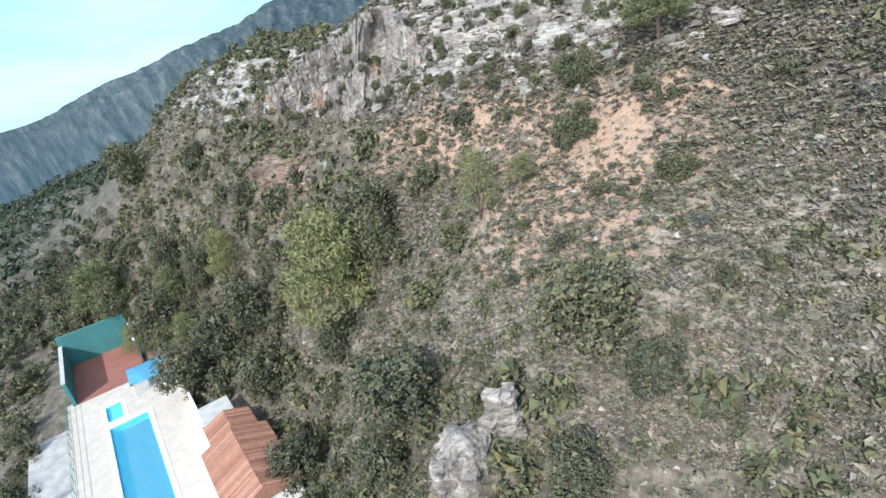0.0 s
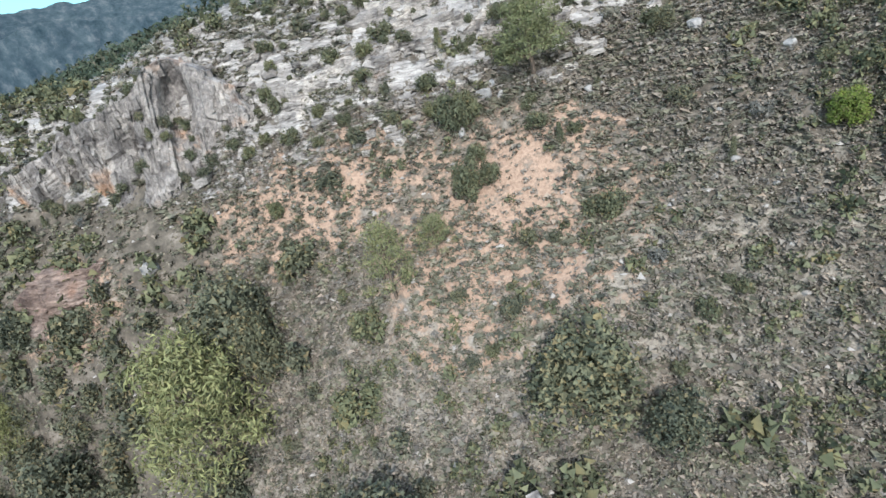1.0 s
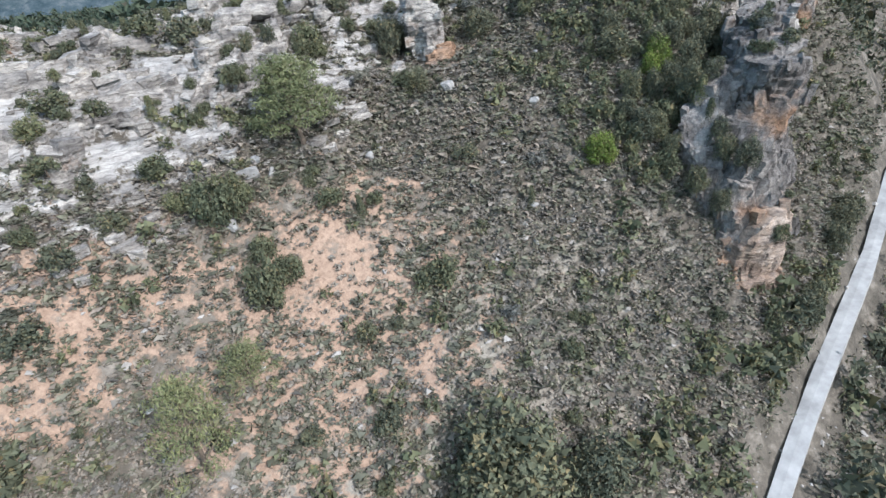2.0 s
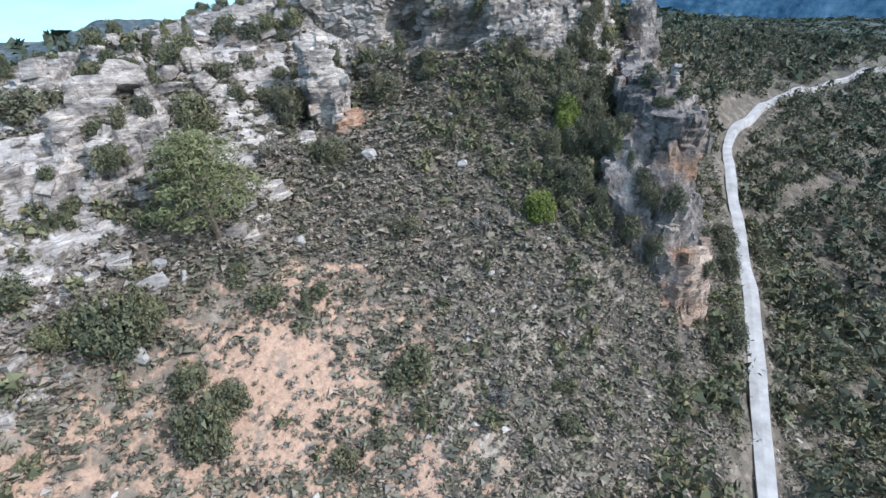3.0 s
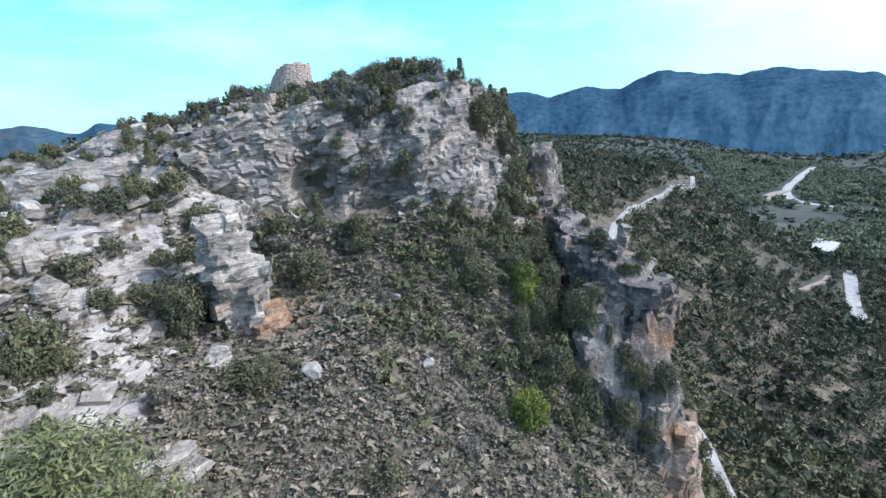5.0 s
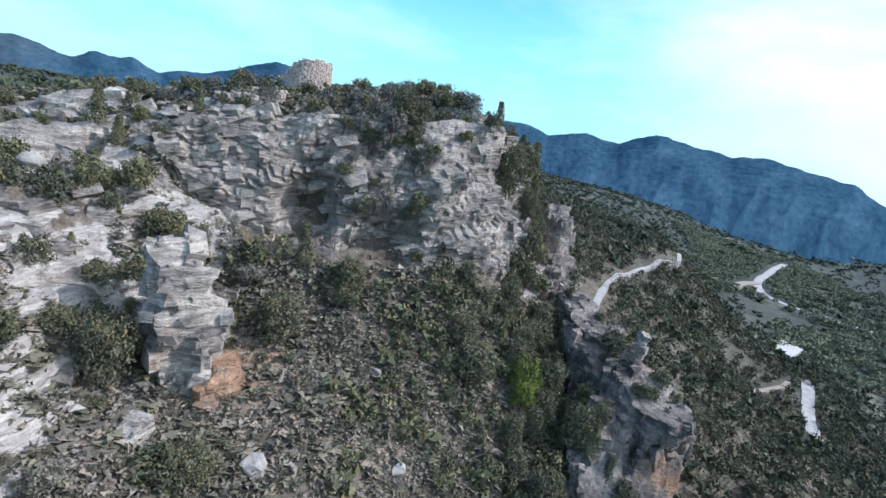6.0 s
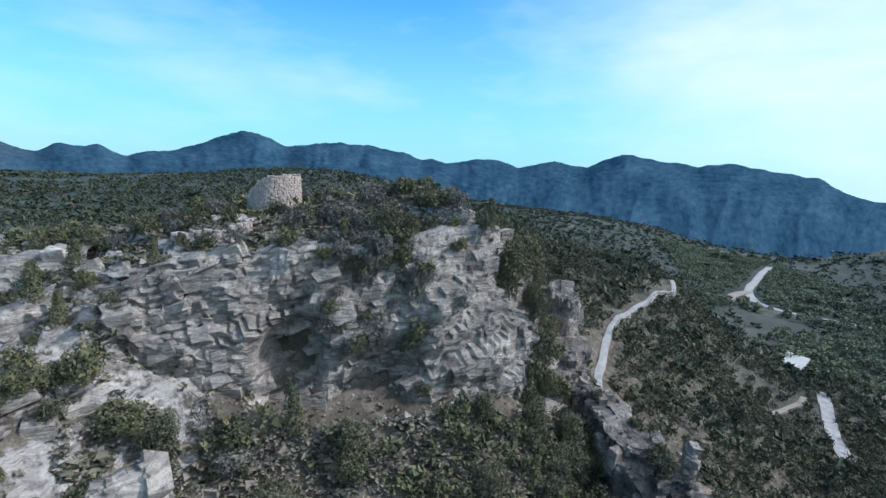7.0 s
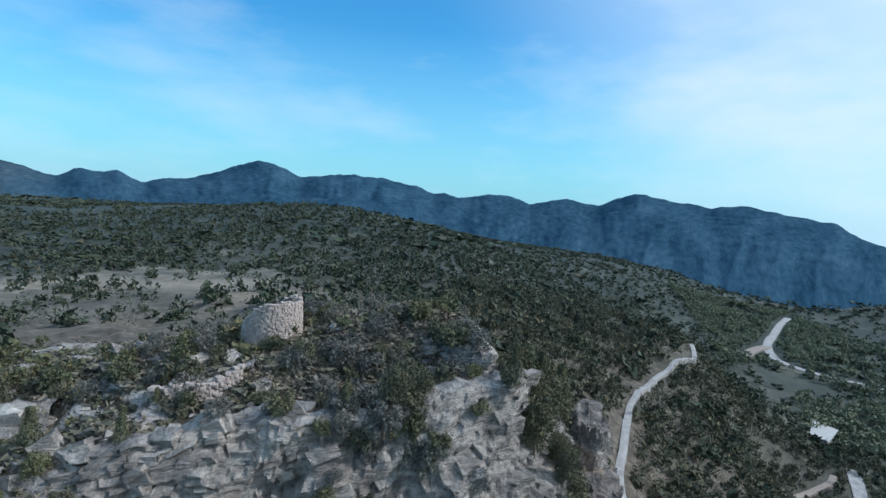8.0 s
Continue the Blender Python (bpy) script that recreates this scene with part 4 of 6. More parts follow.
rock_mass("rock_outcrop", [(7, -0.4, 28.8, 1.2), (8, 1, 30.6, 2.0), (9, 2.6, 30, 1.2)], ROCK_WARM, "ochre rock outcrop among holm oaks", 157, amp=0.9, bed=1.4, sink=3)
rock_mass("rock_outcrop", [(65.5, 33, 80.4, 1.3), (66.6, 34.2, 81.0, 1.5), (67.8, 35.4, 81.4, 1.2)], ROCK, "stacked rock blocks at the cliff's top corner", 159, amp=0.6)
rock_mass("rock_outcrop", [(10.4, 4.2, 33.2, 0.7), (11.6, 4.6, 33.4, 0.9)], ROCK, "pale rock outcrop in the scrub", 161, amp=0.7)


def boulder(x, y, sx, sy, sz, turn, seed, label, material=BOULDER):
    bm = bmesh.new()
    bmesh.ops.create_icosphere(bm, subdivisions=3, radius=0.5)
    r = random.Random(seed)
    cuts = [(Vector((r.gauss(0, 1), r.gauss(0, 1), r.gauss(0, 0.8))).normalized(), r.uniform(0.24, 0.4)) for _ in range(9)]
    for v in bm.verts:
        for n, d in cuts:
            k = v.co.dot(n) - d
            if k > 0:
                v.co -= n * k * 0.92
        v.co += Vector((noise.noise(v.co * 5 + Vector((seed, 0, 0))), noise.noise(v.co * 5 + Vector((0, seed, 0))), noise.noise(v.co * 5 + Vector((0, 0, seed))))) * 0.05
        v.co = Vector((v.co.x * sx, v.co.y * sy, v.co.z * sz))
    ob = new("boulder", bm_mesh("boulder", bm, material))
    ob.matrix_world = pose(x, y, float(floor_at(x, y)) + sz * 0.22, 12 * math.sin(seed), 10 * math.cos(seed), turn)
    return tagged(ob, label, "boulder", "loose boulders on the slope")


for i, (x, y, sx, sy, sz, turn) in enumerate([(13.0, 37.8, 2.4, 1.2, 1.3, -35), (14.8, 37.1, 1.1, 0.9, 1.0, 20), (34.4, 36.1, 1.8, 1.5, 1.7, 40), (36.7, 32.2, 1.5, 1.0, 0.8, 10), (40.2, 29.5, 1.3, 0.9, 0.9, -20), (33.3, 23.6, 1.1, 0.9, 1.0, 30),
     (10.1, 36.0, 1.8, 1.2, 1.0, 60), (23.7, 35.3, 1.1, 0.9, 0.9, 0), (14.0, 38.5, 0.9, 1.6, 0.8, 15), (19.6, 40.0, 1.6, 1.0, 0.7, -15), (25.0, 35.5, 0.9, 0.8, 0.7, 50), (21.9, 40.9, 1.6, 1.1, 0.8, 35),
     (-29.4, 33.4, 2.8, 2.0, 2.2, 10), (44.2, 32.9, 0.9, 0.7, 0.6, 70), (35.5, 20.8, 0.8, 0.6, 0.5, 0), (30.3, 28.5, 0.9, 0.7, 0.6, 25), (37.8, 60.7, 2.6, 2.0, 1.6, 20), (41.0, 57.7, 2.2, 1.6, 1.5, -30),
     (39.4, 59.2, 1.8, 1.8, 1.5, 60)]):
    boulder(x, y, sx, sy, sz, turn, i + 3, "pale limestone boulder lying among scrub" if max(sx, sy) < 2 else "large pale limestone block on the slope")
# square-edged blocks lying on the slabs
for i, (x, y, sx, sy, sz, turn) in enumerate([(35.0, 59.8, 3.3, 2.4, 2.6, -45), (31.7, 61.5, 2.9, 2.1, 2.4, -8), (27.1, 52.6, 3.7, 2.7, 2.2, 29), (30.0, 51.8, 2.2, 1.6, 1.9, -24), (23.1, 52.6, 5.3, 3.9, 2.8, 13), (20.3, 52.4, 4.0, 2.9, 2.3, -40), (29.2, 49.8, 2.4, 1.8, 2.0, -3), (17.3, 50.0, 2.7, 1.9, 1.9, 34), (21.0, 43.9, 1.8, 1.3, 1.0, -19), (16.1, 50.0, 2.6, 1.9, 1.9, 18), (19.8, 50.3, 3.3, 2.4, 2.2, -35), (35.1, 57.7, 2.8, 2.0, 2.1, 2), (30.1, 52.4, 3.1, 2.3, 2.5, 39), (32.3, 52.8, 2.0, 1.4, 1.8, -14), (28.9, 52.8, 2.1, 1.5, 1.8, 23)]):
    boulder(x, y, sx, sy, sz, turn, i + 40, "massive pale limestone block resting on the slabs", ROCK)


def ledges():
    """Short bedded ribs of limestone on the upper slope."""
    r = random.Random(5)
    made = 0
    while made < 34:
        x, y = r.uniform(-12, 50), r.uniform(31, 80)
        z = float(floor_at(x, y))
        if z < 56 or y < rock_edge(x) + 1 or (x > 42 and y < 58):
            continue
        a = radians(20 + 25 * r.random() + (25 if x > 20 else 0))
        n = r.uniform(1.2, 3.6)
        w = r.uniform(0.5, 1.1)
        pts = [(x + k * n * math.cos(a), y + k * n * math.sin(a)) for k in (-1, 0, 1)]
        rock_mass("rock_rib", [(px, py, float(floor_at(px, py)) + r.uniform(0.5, 1.3), w * (1 - 0.3 * abs(k))) for k, (px, py) in zip((-1, 0, 1), pts)], ROCK,
                  "low bedded limestone rib between bushes", 300 + made, amp=0.5, step=0.22, bed=0.8, width=1.6, sink=0.8, flare=0.4)
        made += 1


ledges()


def slab_beds():
    """Broken limestone beds that step out of the upper slope, past counting."""
    g = np.random.default_rng(12)
    n = 1900
    x, y = g.uniform(-24, 66, n), g.uniform(36, 84, n)
    z = floor_at(x, y)
    edge = rock_edge(x)
    bare = fbm(x / 9, y / 9, 3, 64) + 0.08 * np.clip(y - edge, -6, 3)
    keep = (z > 51) & (bare > -0.16) & (y > edge - 3) & ((x < 44) | (y > 56) | (x > 57))
    # and crop out along the cliff's southern brow
    k = g.random(420)
    x, y = np.r_[x[keep], 58.5 + 14 * k + g.normal(size=420) * 1.3], np.r_[y[keep], 39 - 9 * k + g.normal(size=420) * 1.6]
    z = floor_at(x, y)
    n = len(x)
    # strike runs along the contour
    gx, gy = floor_at(x + 1.5, y) - floor_at(x - 1.5, y), floor_at(x, y + 1.5) - floor_at(x, y - 1.5)
    k = np.hypot(gx, gy) + 1e-6
    along, out = np.c_[-gy / k, gx / k], np.c_[-gx / k, -gy / k]
    turn = g.normal(size=n) * 0.25
    c, s = np.cos(turn)[:, None], np.sin(turn)[:, None]
    along, out = along * c + out * s, out * c - along * s
    size = 0.22 + 0.7 * g.random(n) ** 2.6
    half = np.c_[size * g.uniform(0.8, 1.6, n), size * 1.0, size * g.uniform(0.35, 0.75, n)]
    a, o, u = block_axes(g, along, out, -0.14, 0.1)
    v, f = broken_blocks(g, np.c_[x, y, z + half[:, 2] * 0.1] , a, o, u, half)
    tagged(new("bedrock", mesh_from("bedrock", v, f, ROCK)), "broken pale limestone beds stepping out of the slope", "rocks", kind="stuff")


slab_beds()


def scree():
    """Loose stones past counting on the slope."""
    g = np.random.default_rng(9)
    n = 9000
    x, y = g.uniform(-70, 88, n), g.uniform(-6, 80, n)
    keep = (fbm(x / 8, y / 8, 3, 61) > -0.12) & wildish(x, y)
    x, y = x[keep], y[keep]
    n = len(x)
    base = np.array([(1, 0, 0), (-1, 0, 0), (0, 1, 0), (0, -1, 0), (0, 0, 1), (0, 0, -1)], float)
    tri = np.array([(0, 2, 4), (2, 1, 4), (1, 3, 4), (3, 0, 4), (2, 0, 5), (1, 2, 5), (3, 1, 5), (0, 3, 5)])
    v = base[None] * g.uniform(0.5, 1.3, (n, 6, 1)) + g.normal(size=(n, 6, 3)) * 0.18
    size = 0.08 + 0.42 * g.random(n) ** 4
    a = g.random(n) * 6.28
    c, s = np.cos(a)[:, None], np.sin(a)[:, None]
    v = np.stack([v[..., 0] * c - v[..., 1] * s, v[..., 0] * s + v[..., 1] * c, v[..., 2] * 0.6], -1) * size[:, None, None]
    v += np.stack([x, y, floor_at(x, y) + size * 0.2], -1)[:, None, :]
    f = (tri[None] + 6 * np.arange(n)[:, None, None]).reshape(-1, 3)
    tagged(new("scree", mesh_from("scree", v.reshape(-1, 3), f, SCREE)), "small loose pale stones scattered over the slope", "stones", kind="stuff")


def wildish(x, y):
    return ~((x < -15) & (y < 14))


scree()

# ---- ruined round tower and dry-stone walls ----
def stone_mesh(seed, material):
    r = random.Random(seed)
    bm = bmesh.new()
    bmesh.ops.create_cube(bm, size=1)
    for v in bm.verts:
        v.co += Vector([r.uniform(-0.14, 0.14) for _ in range(3)])
    bmesh.ops.bevel(bm, geom=bm.edges[:], offset=0.13, segments=1, affect="EDGES")
    return bm_mesh("stone", bm, material)


STONES = [stone_mesh(i, STONE) for i in range(8)]
STONE_V = []
for me in STONES:
    STONE_V.append((np.array([v.co[:] for v in me.vertices]), [list(p.vertices) for p in me.polygons]))


def join_stones(name, poses, parent):
    """The stones on the far side, as one mesh."""
    bm = bmesh.new()
    verts, faces, n = [], [], 0
    for k, m in enumerate(poses):
        v, f = STONE_V[k % 8]
        mm = np.array(m)
        verts.append(v @ mm[:3, :3].T + mm[:3, 3])
        faces += [[i + n for i in q] for q in f]
        n += len(v)
    bm.free()
    me = bpy.data.meshes.new(name)
    me.from_pydata(np.vstack(verts).tolist(), [], faces)
    me.materials.append(STONE)
    ob = new(name, me)
    ob.parent = parent
    return tagged(ob, kind="stuff")


TX, TY = 65.0, 51.0
TZ = float(floor_at(TX - 1, TY)) - 0.5
tower = thing("ruined_tower", pose(TX, TY, TZ), "ruined round stone watchtower with its top broken down on one side", "tower")


def tower_top(a):
    """Height of the broken wall by bearing: whole to the south, fallen away to the north-west."""
    k = min(1, max(0, (2.1 - 2.35 * math.sin(a)) / 2.6))
    return 1.7 + 2.2 * k + 0.1 * math.sin(5 * a) + 0.08 * math.sin(11 * a + 1)


def tower_stones():
    r = random.Random(8)
    near, rest = [], []
    z = -0.4
    while z < 4.8:
        h = r.uniform(0.16, 0.24)
        rad = 2.35 - 0.045 * z
        a = r.uniform(0, 0.2)
        start = a
        while a < start + 2 * math.pi - 0.06:
            w = r.uniform(0.18, 0.4)
            mid = a + w / 2 / rad
            if z + h / 2 < tower_top(mid):
                m = Matrix.Translation((rad * math.cos(mid), rad * math.sin(mid), z + h / 2)) @ Matrix.Rotation(mid, 4, "Z") @ Matrix.Rotation(r.uniform(-0.08, 0.08), 4, "X") @ Matrix.Diagonal((0.34 + r.uniform(-0.06, 0.1), w * 0.97, h * 0.98, 1))
                facing = math.cos(mid - radians(205))
                (near if facing > 0.3 and z > -0.1 else rest).append(m)
            a += w / rad
        z += h
    return near, rest


near, rest = tower_stones()
rest += near[300:]
for k, m in enumerate(near[:300]):
    ob = new("stone", STONES[k % 8])
    ob.parent, ob.matrix_local = tower, m
join_stones("rear_wall", rest, tower)
core = bmesh.new()
rows = []
for ring, rad in ((0, 2.2), (1, 1.55)):
    rows.append([[core.verts.new((rad * math.cos(a), rad * math.sin(a), z)) for a in (2 * math.pi * i / 40 for i in range(40))] for z in (-0.6,)][0])
    rows.append([core.verts.new((rad * math.cos(a), rad * math.sin(a), tower_top(a) - 0.12)) for a in (2 * math.pi * i / 40 for i in range(40))])
for lo, hi in ((rows[0], rows[1]), (rows[1], rows[3]), (rows[3], rows[2])):
    for i in range(40):
        core.faces.new((lo[i], lo[(i + 1) % 40], hi[(i + 1) % 40], hi[i]))
part("rubble_core", core, MORTAR, tower, "dark packed rubble behind the facing stones")


def dry_wall(line, height, label, seed):
    """A fallen dry-stone wall: courses of rough stones along a line."""
    p = spline(line, 60)
    base = p[0]
    ob = thing("dry_stone_wall", pose(base[0], base[1], float(floor_at(base[0], base[1]))), label, "wall")
    r = random.Random(seed)
    length = np.r_[0, np.cumsum(np.linalg.norm(np.diff(p, axis=0), axis=1))]
    z, count, rest = 0.0, 0, []
    while z < height:
        h = r.uniform(0.18, 0.28)
        s = r.uniform(0, 0.2)
        while s < length[-1]:
            w = r.uniform(0.22, 0.5)
            q = np.array([np.interp(s, length, p[:, k]) for k in (0, 1)])
            if z < height * (0.45 + 0.9 * (value_noise(np.array(s / 1.6), np.array(2.0), seed) + 0.5)):
                m = Matrix.Translation((q[0] - base[0], q[1] - base[1], float(floor_at(q[0], q[1])) - ob.location.z + z + h / 2 - 0.1)) @ Matrix.Rotation(r.uniform(-0.4, 0.4) + math.atan2(p[30, 1] - p[20, 1], p[30, 0] - p[20, 0]), 4, "Z") @ Matrix.Diagonal((w, r.uniform(0.35, 0.6), h, 1))
                if count < 140:
                    st = new("stone", STONES[count % 8])
                    st.parent, st.matrix_local = ob, m
                else:
                    rest.append(m)
                count += 1
            s += w
        z += h
    if rest:
        join_stones("lower_wall", rest, ob)
    return ob


dry_wall([(54.4, 54), (55, 52.2), (56.2, 50.6), (58, 49.4)], 1.3, "tumbled dry-stone wall of pale rubble below the tower", 4)

# ---- swimming pool, court and houses on the terrace ----
def tiles_material(name, a, b):
    m, nt, sh = shader(name, 0.85)
    info = nt.nodes.new("ShaderNodeObjectInfo")
    col = add_ramp(nt, info.outputs["Random"], [(0.0, a), (1.0, b)])
    col = add_mix(nt, 0.5, col, add_ramp(nt, add_noise(nt, 1.3, 5, 0.65, place_of(nt)), [(0.3, (0.6, 0.58, 0.55)), (0.7, (1.2, 1.18, 1.15))]), "MULTIPLY")
    nt.links.new(col, sh.inputs["Base Color"])
    return m


DECK = plain("pale paving", (0.5, 0.445, 0.39), 0.8, 0.12, 0.6)
WHITE = plain("white render", (0.78, 0.77, 0.74), 0.8, 0.08, 0.5)
TILE = tiles_material("terracotta tile", (0.26, 0.12, 0.085), (0.46, 0.26, 0.19))
TEAL = plain("teal painted wall", (0.06, 0.2, 0.2), 0.7, 0.15, 0.3)
CLAY = plain("red court floor", (0.27, 0.115, 0.09), 0.9, 0.15, 0.4)
STEEL = plain("green fence steel", (0.08, 0.2, 0.17), 0.5, 0.1, 2.0)
SAIL = plain("sky blue canvas", (0.16, 0.48, 0.68), 0.8, 0.1, 1.0)
BASIN = plain("pool blue mosaic", (0.18, 0.62, 0.85), 0.4, 0.06, 1.5)
COPING = plain("white coping", (0.74, 0.72, 0.68), 0.7, 0.08, 1.0)
GREY = plain("grey roof felt", (0.42, 0.42, 0.4), 0.9, 0.15, 0.7)
WATER, wnt, wb = shader("pool water", 0.04)
wb.inputs["Alpha"].default_value, wb.inputs["IOR"].default_value = 0.3, 1.33
wb.inputs["Base Color"].default_value = (0.08, 0.5, 0.75, 1)
add_bump(wnt, wb, add_noise(wnt, 1.2, 3, 0.5, place_of(wnt)), 0.25, 0.05)



def site_thing(name, label, category, kind="", group="", at=(0, 0, 0)):
    return thing(name, SITE @ pose(*at), label, category, group, kind)


def slab(bm, x0, y0, z0, x1, y1, z1):
    bmesh.ops.create_cube(bm, size=1, matrix=Matrix.Translation(((x0 + x1) / 2, (y0 + y1) / 2, (z0 + z1) / 2)) @ Matrix.Diagonal((x1 - x0, y1 - y0, z1 - z0, 1)))


PX0, PX1, PY0, PY1 = 0.0, 32.0, -6.2, 0.0
KX0, KX1, KY0, KY1 = -7.4, -2.0, -6.2, -3.6
deck = site_thing("pool_terrace", "pale paved pool terrace with retaining walls", "terrace", "structure")
bm = bmesh.new()
for x0, y0, x1, y1 in ((-14, -12, KX0, 6.5), (KX0, -12, KX1, KY0), (KX0, KY1, KX1, 6.5), (KX1, -12, PX0, 6.5), (PX0, -12, PX1, PY0), (PX0, PY1, PX1, 6.5), (PX1, -12, 44, 6.5)):
    slab(bm, x0, y0, -6, x1, y1, 0)
part("paving_base", bm, DECK, deck)


def basin(name, x0, x1, y0, y1, deep, label):
    ob = site_thing(name, label, "pool")
    bm = bmesh.new()
    slab(bm, x0, y0, -deep - 0.2, x1, y1, -deep)
    for a in ((x0, y0, x0 + 0.12, y1), (x1 - 0.12, y0, x1, y1), (x0 + 0.12, y0, x1 - 0.12, y0 + 0.12), (x0 + 0.12, y1 - 0.12, x1 - 0.12, y1)):
        slab(bm, a[0], a[1], -deep, a[2], a[3], -0.01)
    part("basin", bm, BASIN, ob)
    bm = bmesh.new()
    for a in ((x0 - 0.7, y0 - 0.7, x0 + 0.02, y1 + 0.7), (x1 - 0.02, y0 - 0.7, x1 + 0.7, y1 + 0.7), (x0 + 0.02, y0 - 0.7, x1 - 0.02, y0 + 0.02), (x0 + 0.02, y1 - 0.02, x1 - 0.02, y1 + 0.7)):
        slab(bm, a[0], a[1], -0.02, a[2], a[3], 0.07)
    part("coping", bm, COPING, ob)
    bm = bmesh.new()
    slab(bm, x0 + 0.12, y0 + 0.12, -0.3, x1 - 0.12, y1 - 0.12, -0.16)
    w = part("water", bm, WATER, ob)
    w.visible_shadow = False
    return ob


basin("swimming_pool", PX0, PX1, PY0, PY1, 1.7, "long rectangular swimming pool with clear blue water and white coping")
basin("paddling_pool", KX0, KX1, KY0, KY1, 0.5, "small square paddling pool with blue water")

sail = site_thing("sun_shade", "bright blue canvas sun shade on posts beside the pool", "shade", at=(-9.5, 1.2, 0))
for x, y in ((-3.2, -2.2), (3.2, -2.2), (-3.2, 2.6), (3.2, 2.6)):
    part("post", box_bm(x - 0.06, y - 0.06, 0, x + 0.06, y + 0.06, 2.6), WHITE, sail)
bm = bmesh.new()
pts = [[bm.verts.new((-3.4 + 6.8 * i / 8, -2.4 + 5.2 * j / 6, 2.6 + 0.5 * math.sin(math.pi * i / 8) * math.sin(math.pi * j / 6))) for j in range(7)] for i in range(9)]
for i in range(8):
    for j in range(6):
        bm.faces.new((pts[i][j], pts[i + 1][j], pts[i + 1][j + 1], pts[i][j + 1]))
bmesh.ops.solidify(bm, geom=bm.faces[:], thickness=0.05)
part("canvas", bm, SAIL, sail)
shed = site_thing("changing_hut", "small blue-roofed changing hut", "hut", at=(-12, 5.2, 0))
part("wall", box_bm(-1.2, -1, 0, 1.2, 1, 2.1), WHITE, shed)
part("roof", box_bm(-1.4, -1.2, 2.1, 1.4, 1.2, 2.3, 0.03), SAIL, shed)

# ball court with a tall front wall and side wall
court = site_thing("ball_court", "open ball court with tall teal walls and a red floor", "court", at=(-13, -10.4, 0))
part("floor", box_bm(-17, 0, -5, 0, 12.2, 0.03), CLAY, court, "red painted floor")
part("front_wall", box_bm(-17.6, -0.5, -1, -17, 12.2, 7.0), TEAL, court, "tall teal painted wall")
part("side_wall", box_bm(-17, -0.6, -1, 0, 0, 5.0), TEAL, court, "tall dark side wall")
part("coping", box_bm(-17, -0.65, 5.0, 0, 0.05, 5.15), GREY, court)
for x, y in ((-1, 12.6), (-9, 12.6)):
    lamp = site_thing("flood_light", "thin steel flood light mast beside the court", "lamp", group="flood lights", at=(-13 + x, -10.4 + y, 0))
    bm = bmesh.new()
    bmesh.ops.create_cone(bm, segments=8, radius1=0.09, radius2=0.06, depth=7.5, cap_ends=True, matrix=Matrix.Translation((0, 0, 3.75)))
    part("mast", bm, STEEL, lamp)
    part("lamp_head", box_bm(-0.5, -0.2, 7.4, 0.5, 0.2, 7.8, 0.03), GREY, lamp)

# terrace fence on the valley side
fence = site_thing("fence", "green steel terrace fence along the valley side", "fence", at=(-14, -11.8, 0))
for i in range(20):
    part("post", box_bm(i * 3 - 0.04, -0.04, 0, i * 3 + 0.04, 0.04, 1.8), STEEL, fence)
for z in (0.15, 0.95, 1.75):
    part("rail", box_bm(-0.04, -0.025, z, 57.1, 0.025, z + 0.05), STEEL, fence)
lane = site_thing("pavement", "pale concrete yard below the terrace fence", "pavement", "structure", at=(10, -16.5, 0))
part("slab", box_bm(-18, -2, -8, 40, 4.4, -1.2), ROAD, lane)


def house(at, w, d, h, rise, label, seed):
    """A low house with a gabled roof of single curved tiles in rows."""
    ob = site_thing("house", label, "house", group="houses by the pool", at=at)
    part("wall", box_bm(0, 0, -4, w, d, h), WHITE, ob)
    roof_bm = bmesh.new()
    v = [roof_bm.verts.new(p) for p in ((-0.3, -0.3, h), (w + 0.3, -0.3, h), (w + 0.3, d + 0.3, h), (-0.3, d + 0.3, h), (-0.3, d / 2, h + rise), (w + 0.3, d / 2, h + rise))]
    for f in ((0, 1, 5, 4), (3, 4, 5, 2), (0, 4, 3), (1, 2, 5), (0, 3, 2, 1)):
        roof_bm.faces.new([v[i] for i in f])
    roof = part("roof", roof_bm, TILE, ob, "terracotta tiled gable roof")
    n = int((w + 0.6) / 0.42)
    run = math.hypot(d / 2 + 0.3, rise)
    bm = bmesh.new()
    for i in range(7):
        a0, a1 = math.pi * i / 7, math.pi * (i + 1) / 7
        q = [bm.verts.new((0.15 * math.cos(a), y, 0.12 * math.sin(a) + dz)) for y, dz in ((0, 0), (run, 0)) for a in (a0, a1)]
        bm.faces.new((q[0], q[1], q[3], q[2]))
    me = bm_mesh("roof_tile", bm, TILE)
    pitch = math.atan2(rise, d / 2 + 0.3)
    for i in range(n):
        for flip in (0, 1):
            t = new("roof_tile", me)
            t.parent = roof
            t.matrix_local = Matrix.Translation((-0.1 + 0.42 * i, -0.3 if not flip else d + 0.3, h + 0.02)) @ Matrix.Rotation(math.pi * flip, 4, "Z") @ Matrix.Rotation(pitch, 4, "X")
    for wx in np.arange(1.2, w - 1, 2.4):
        part("window", box_bm(wx, -0.03, h - 1.6, wx + 0.8, 0.05, h - 0.6), GREY, ob)
    return ob


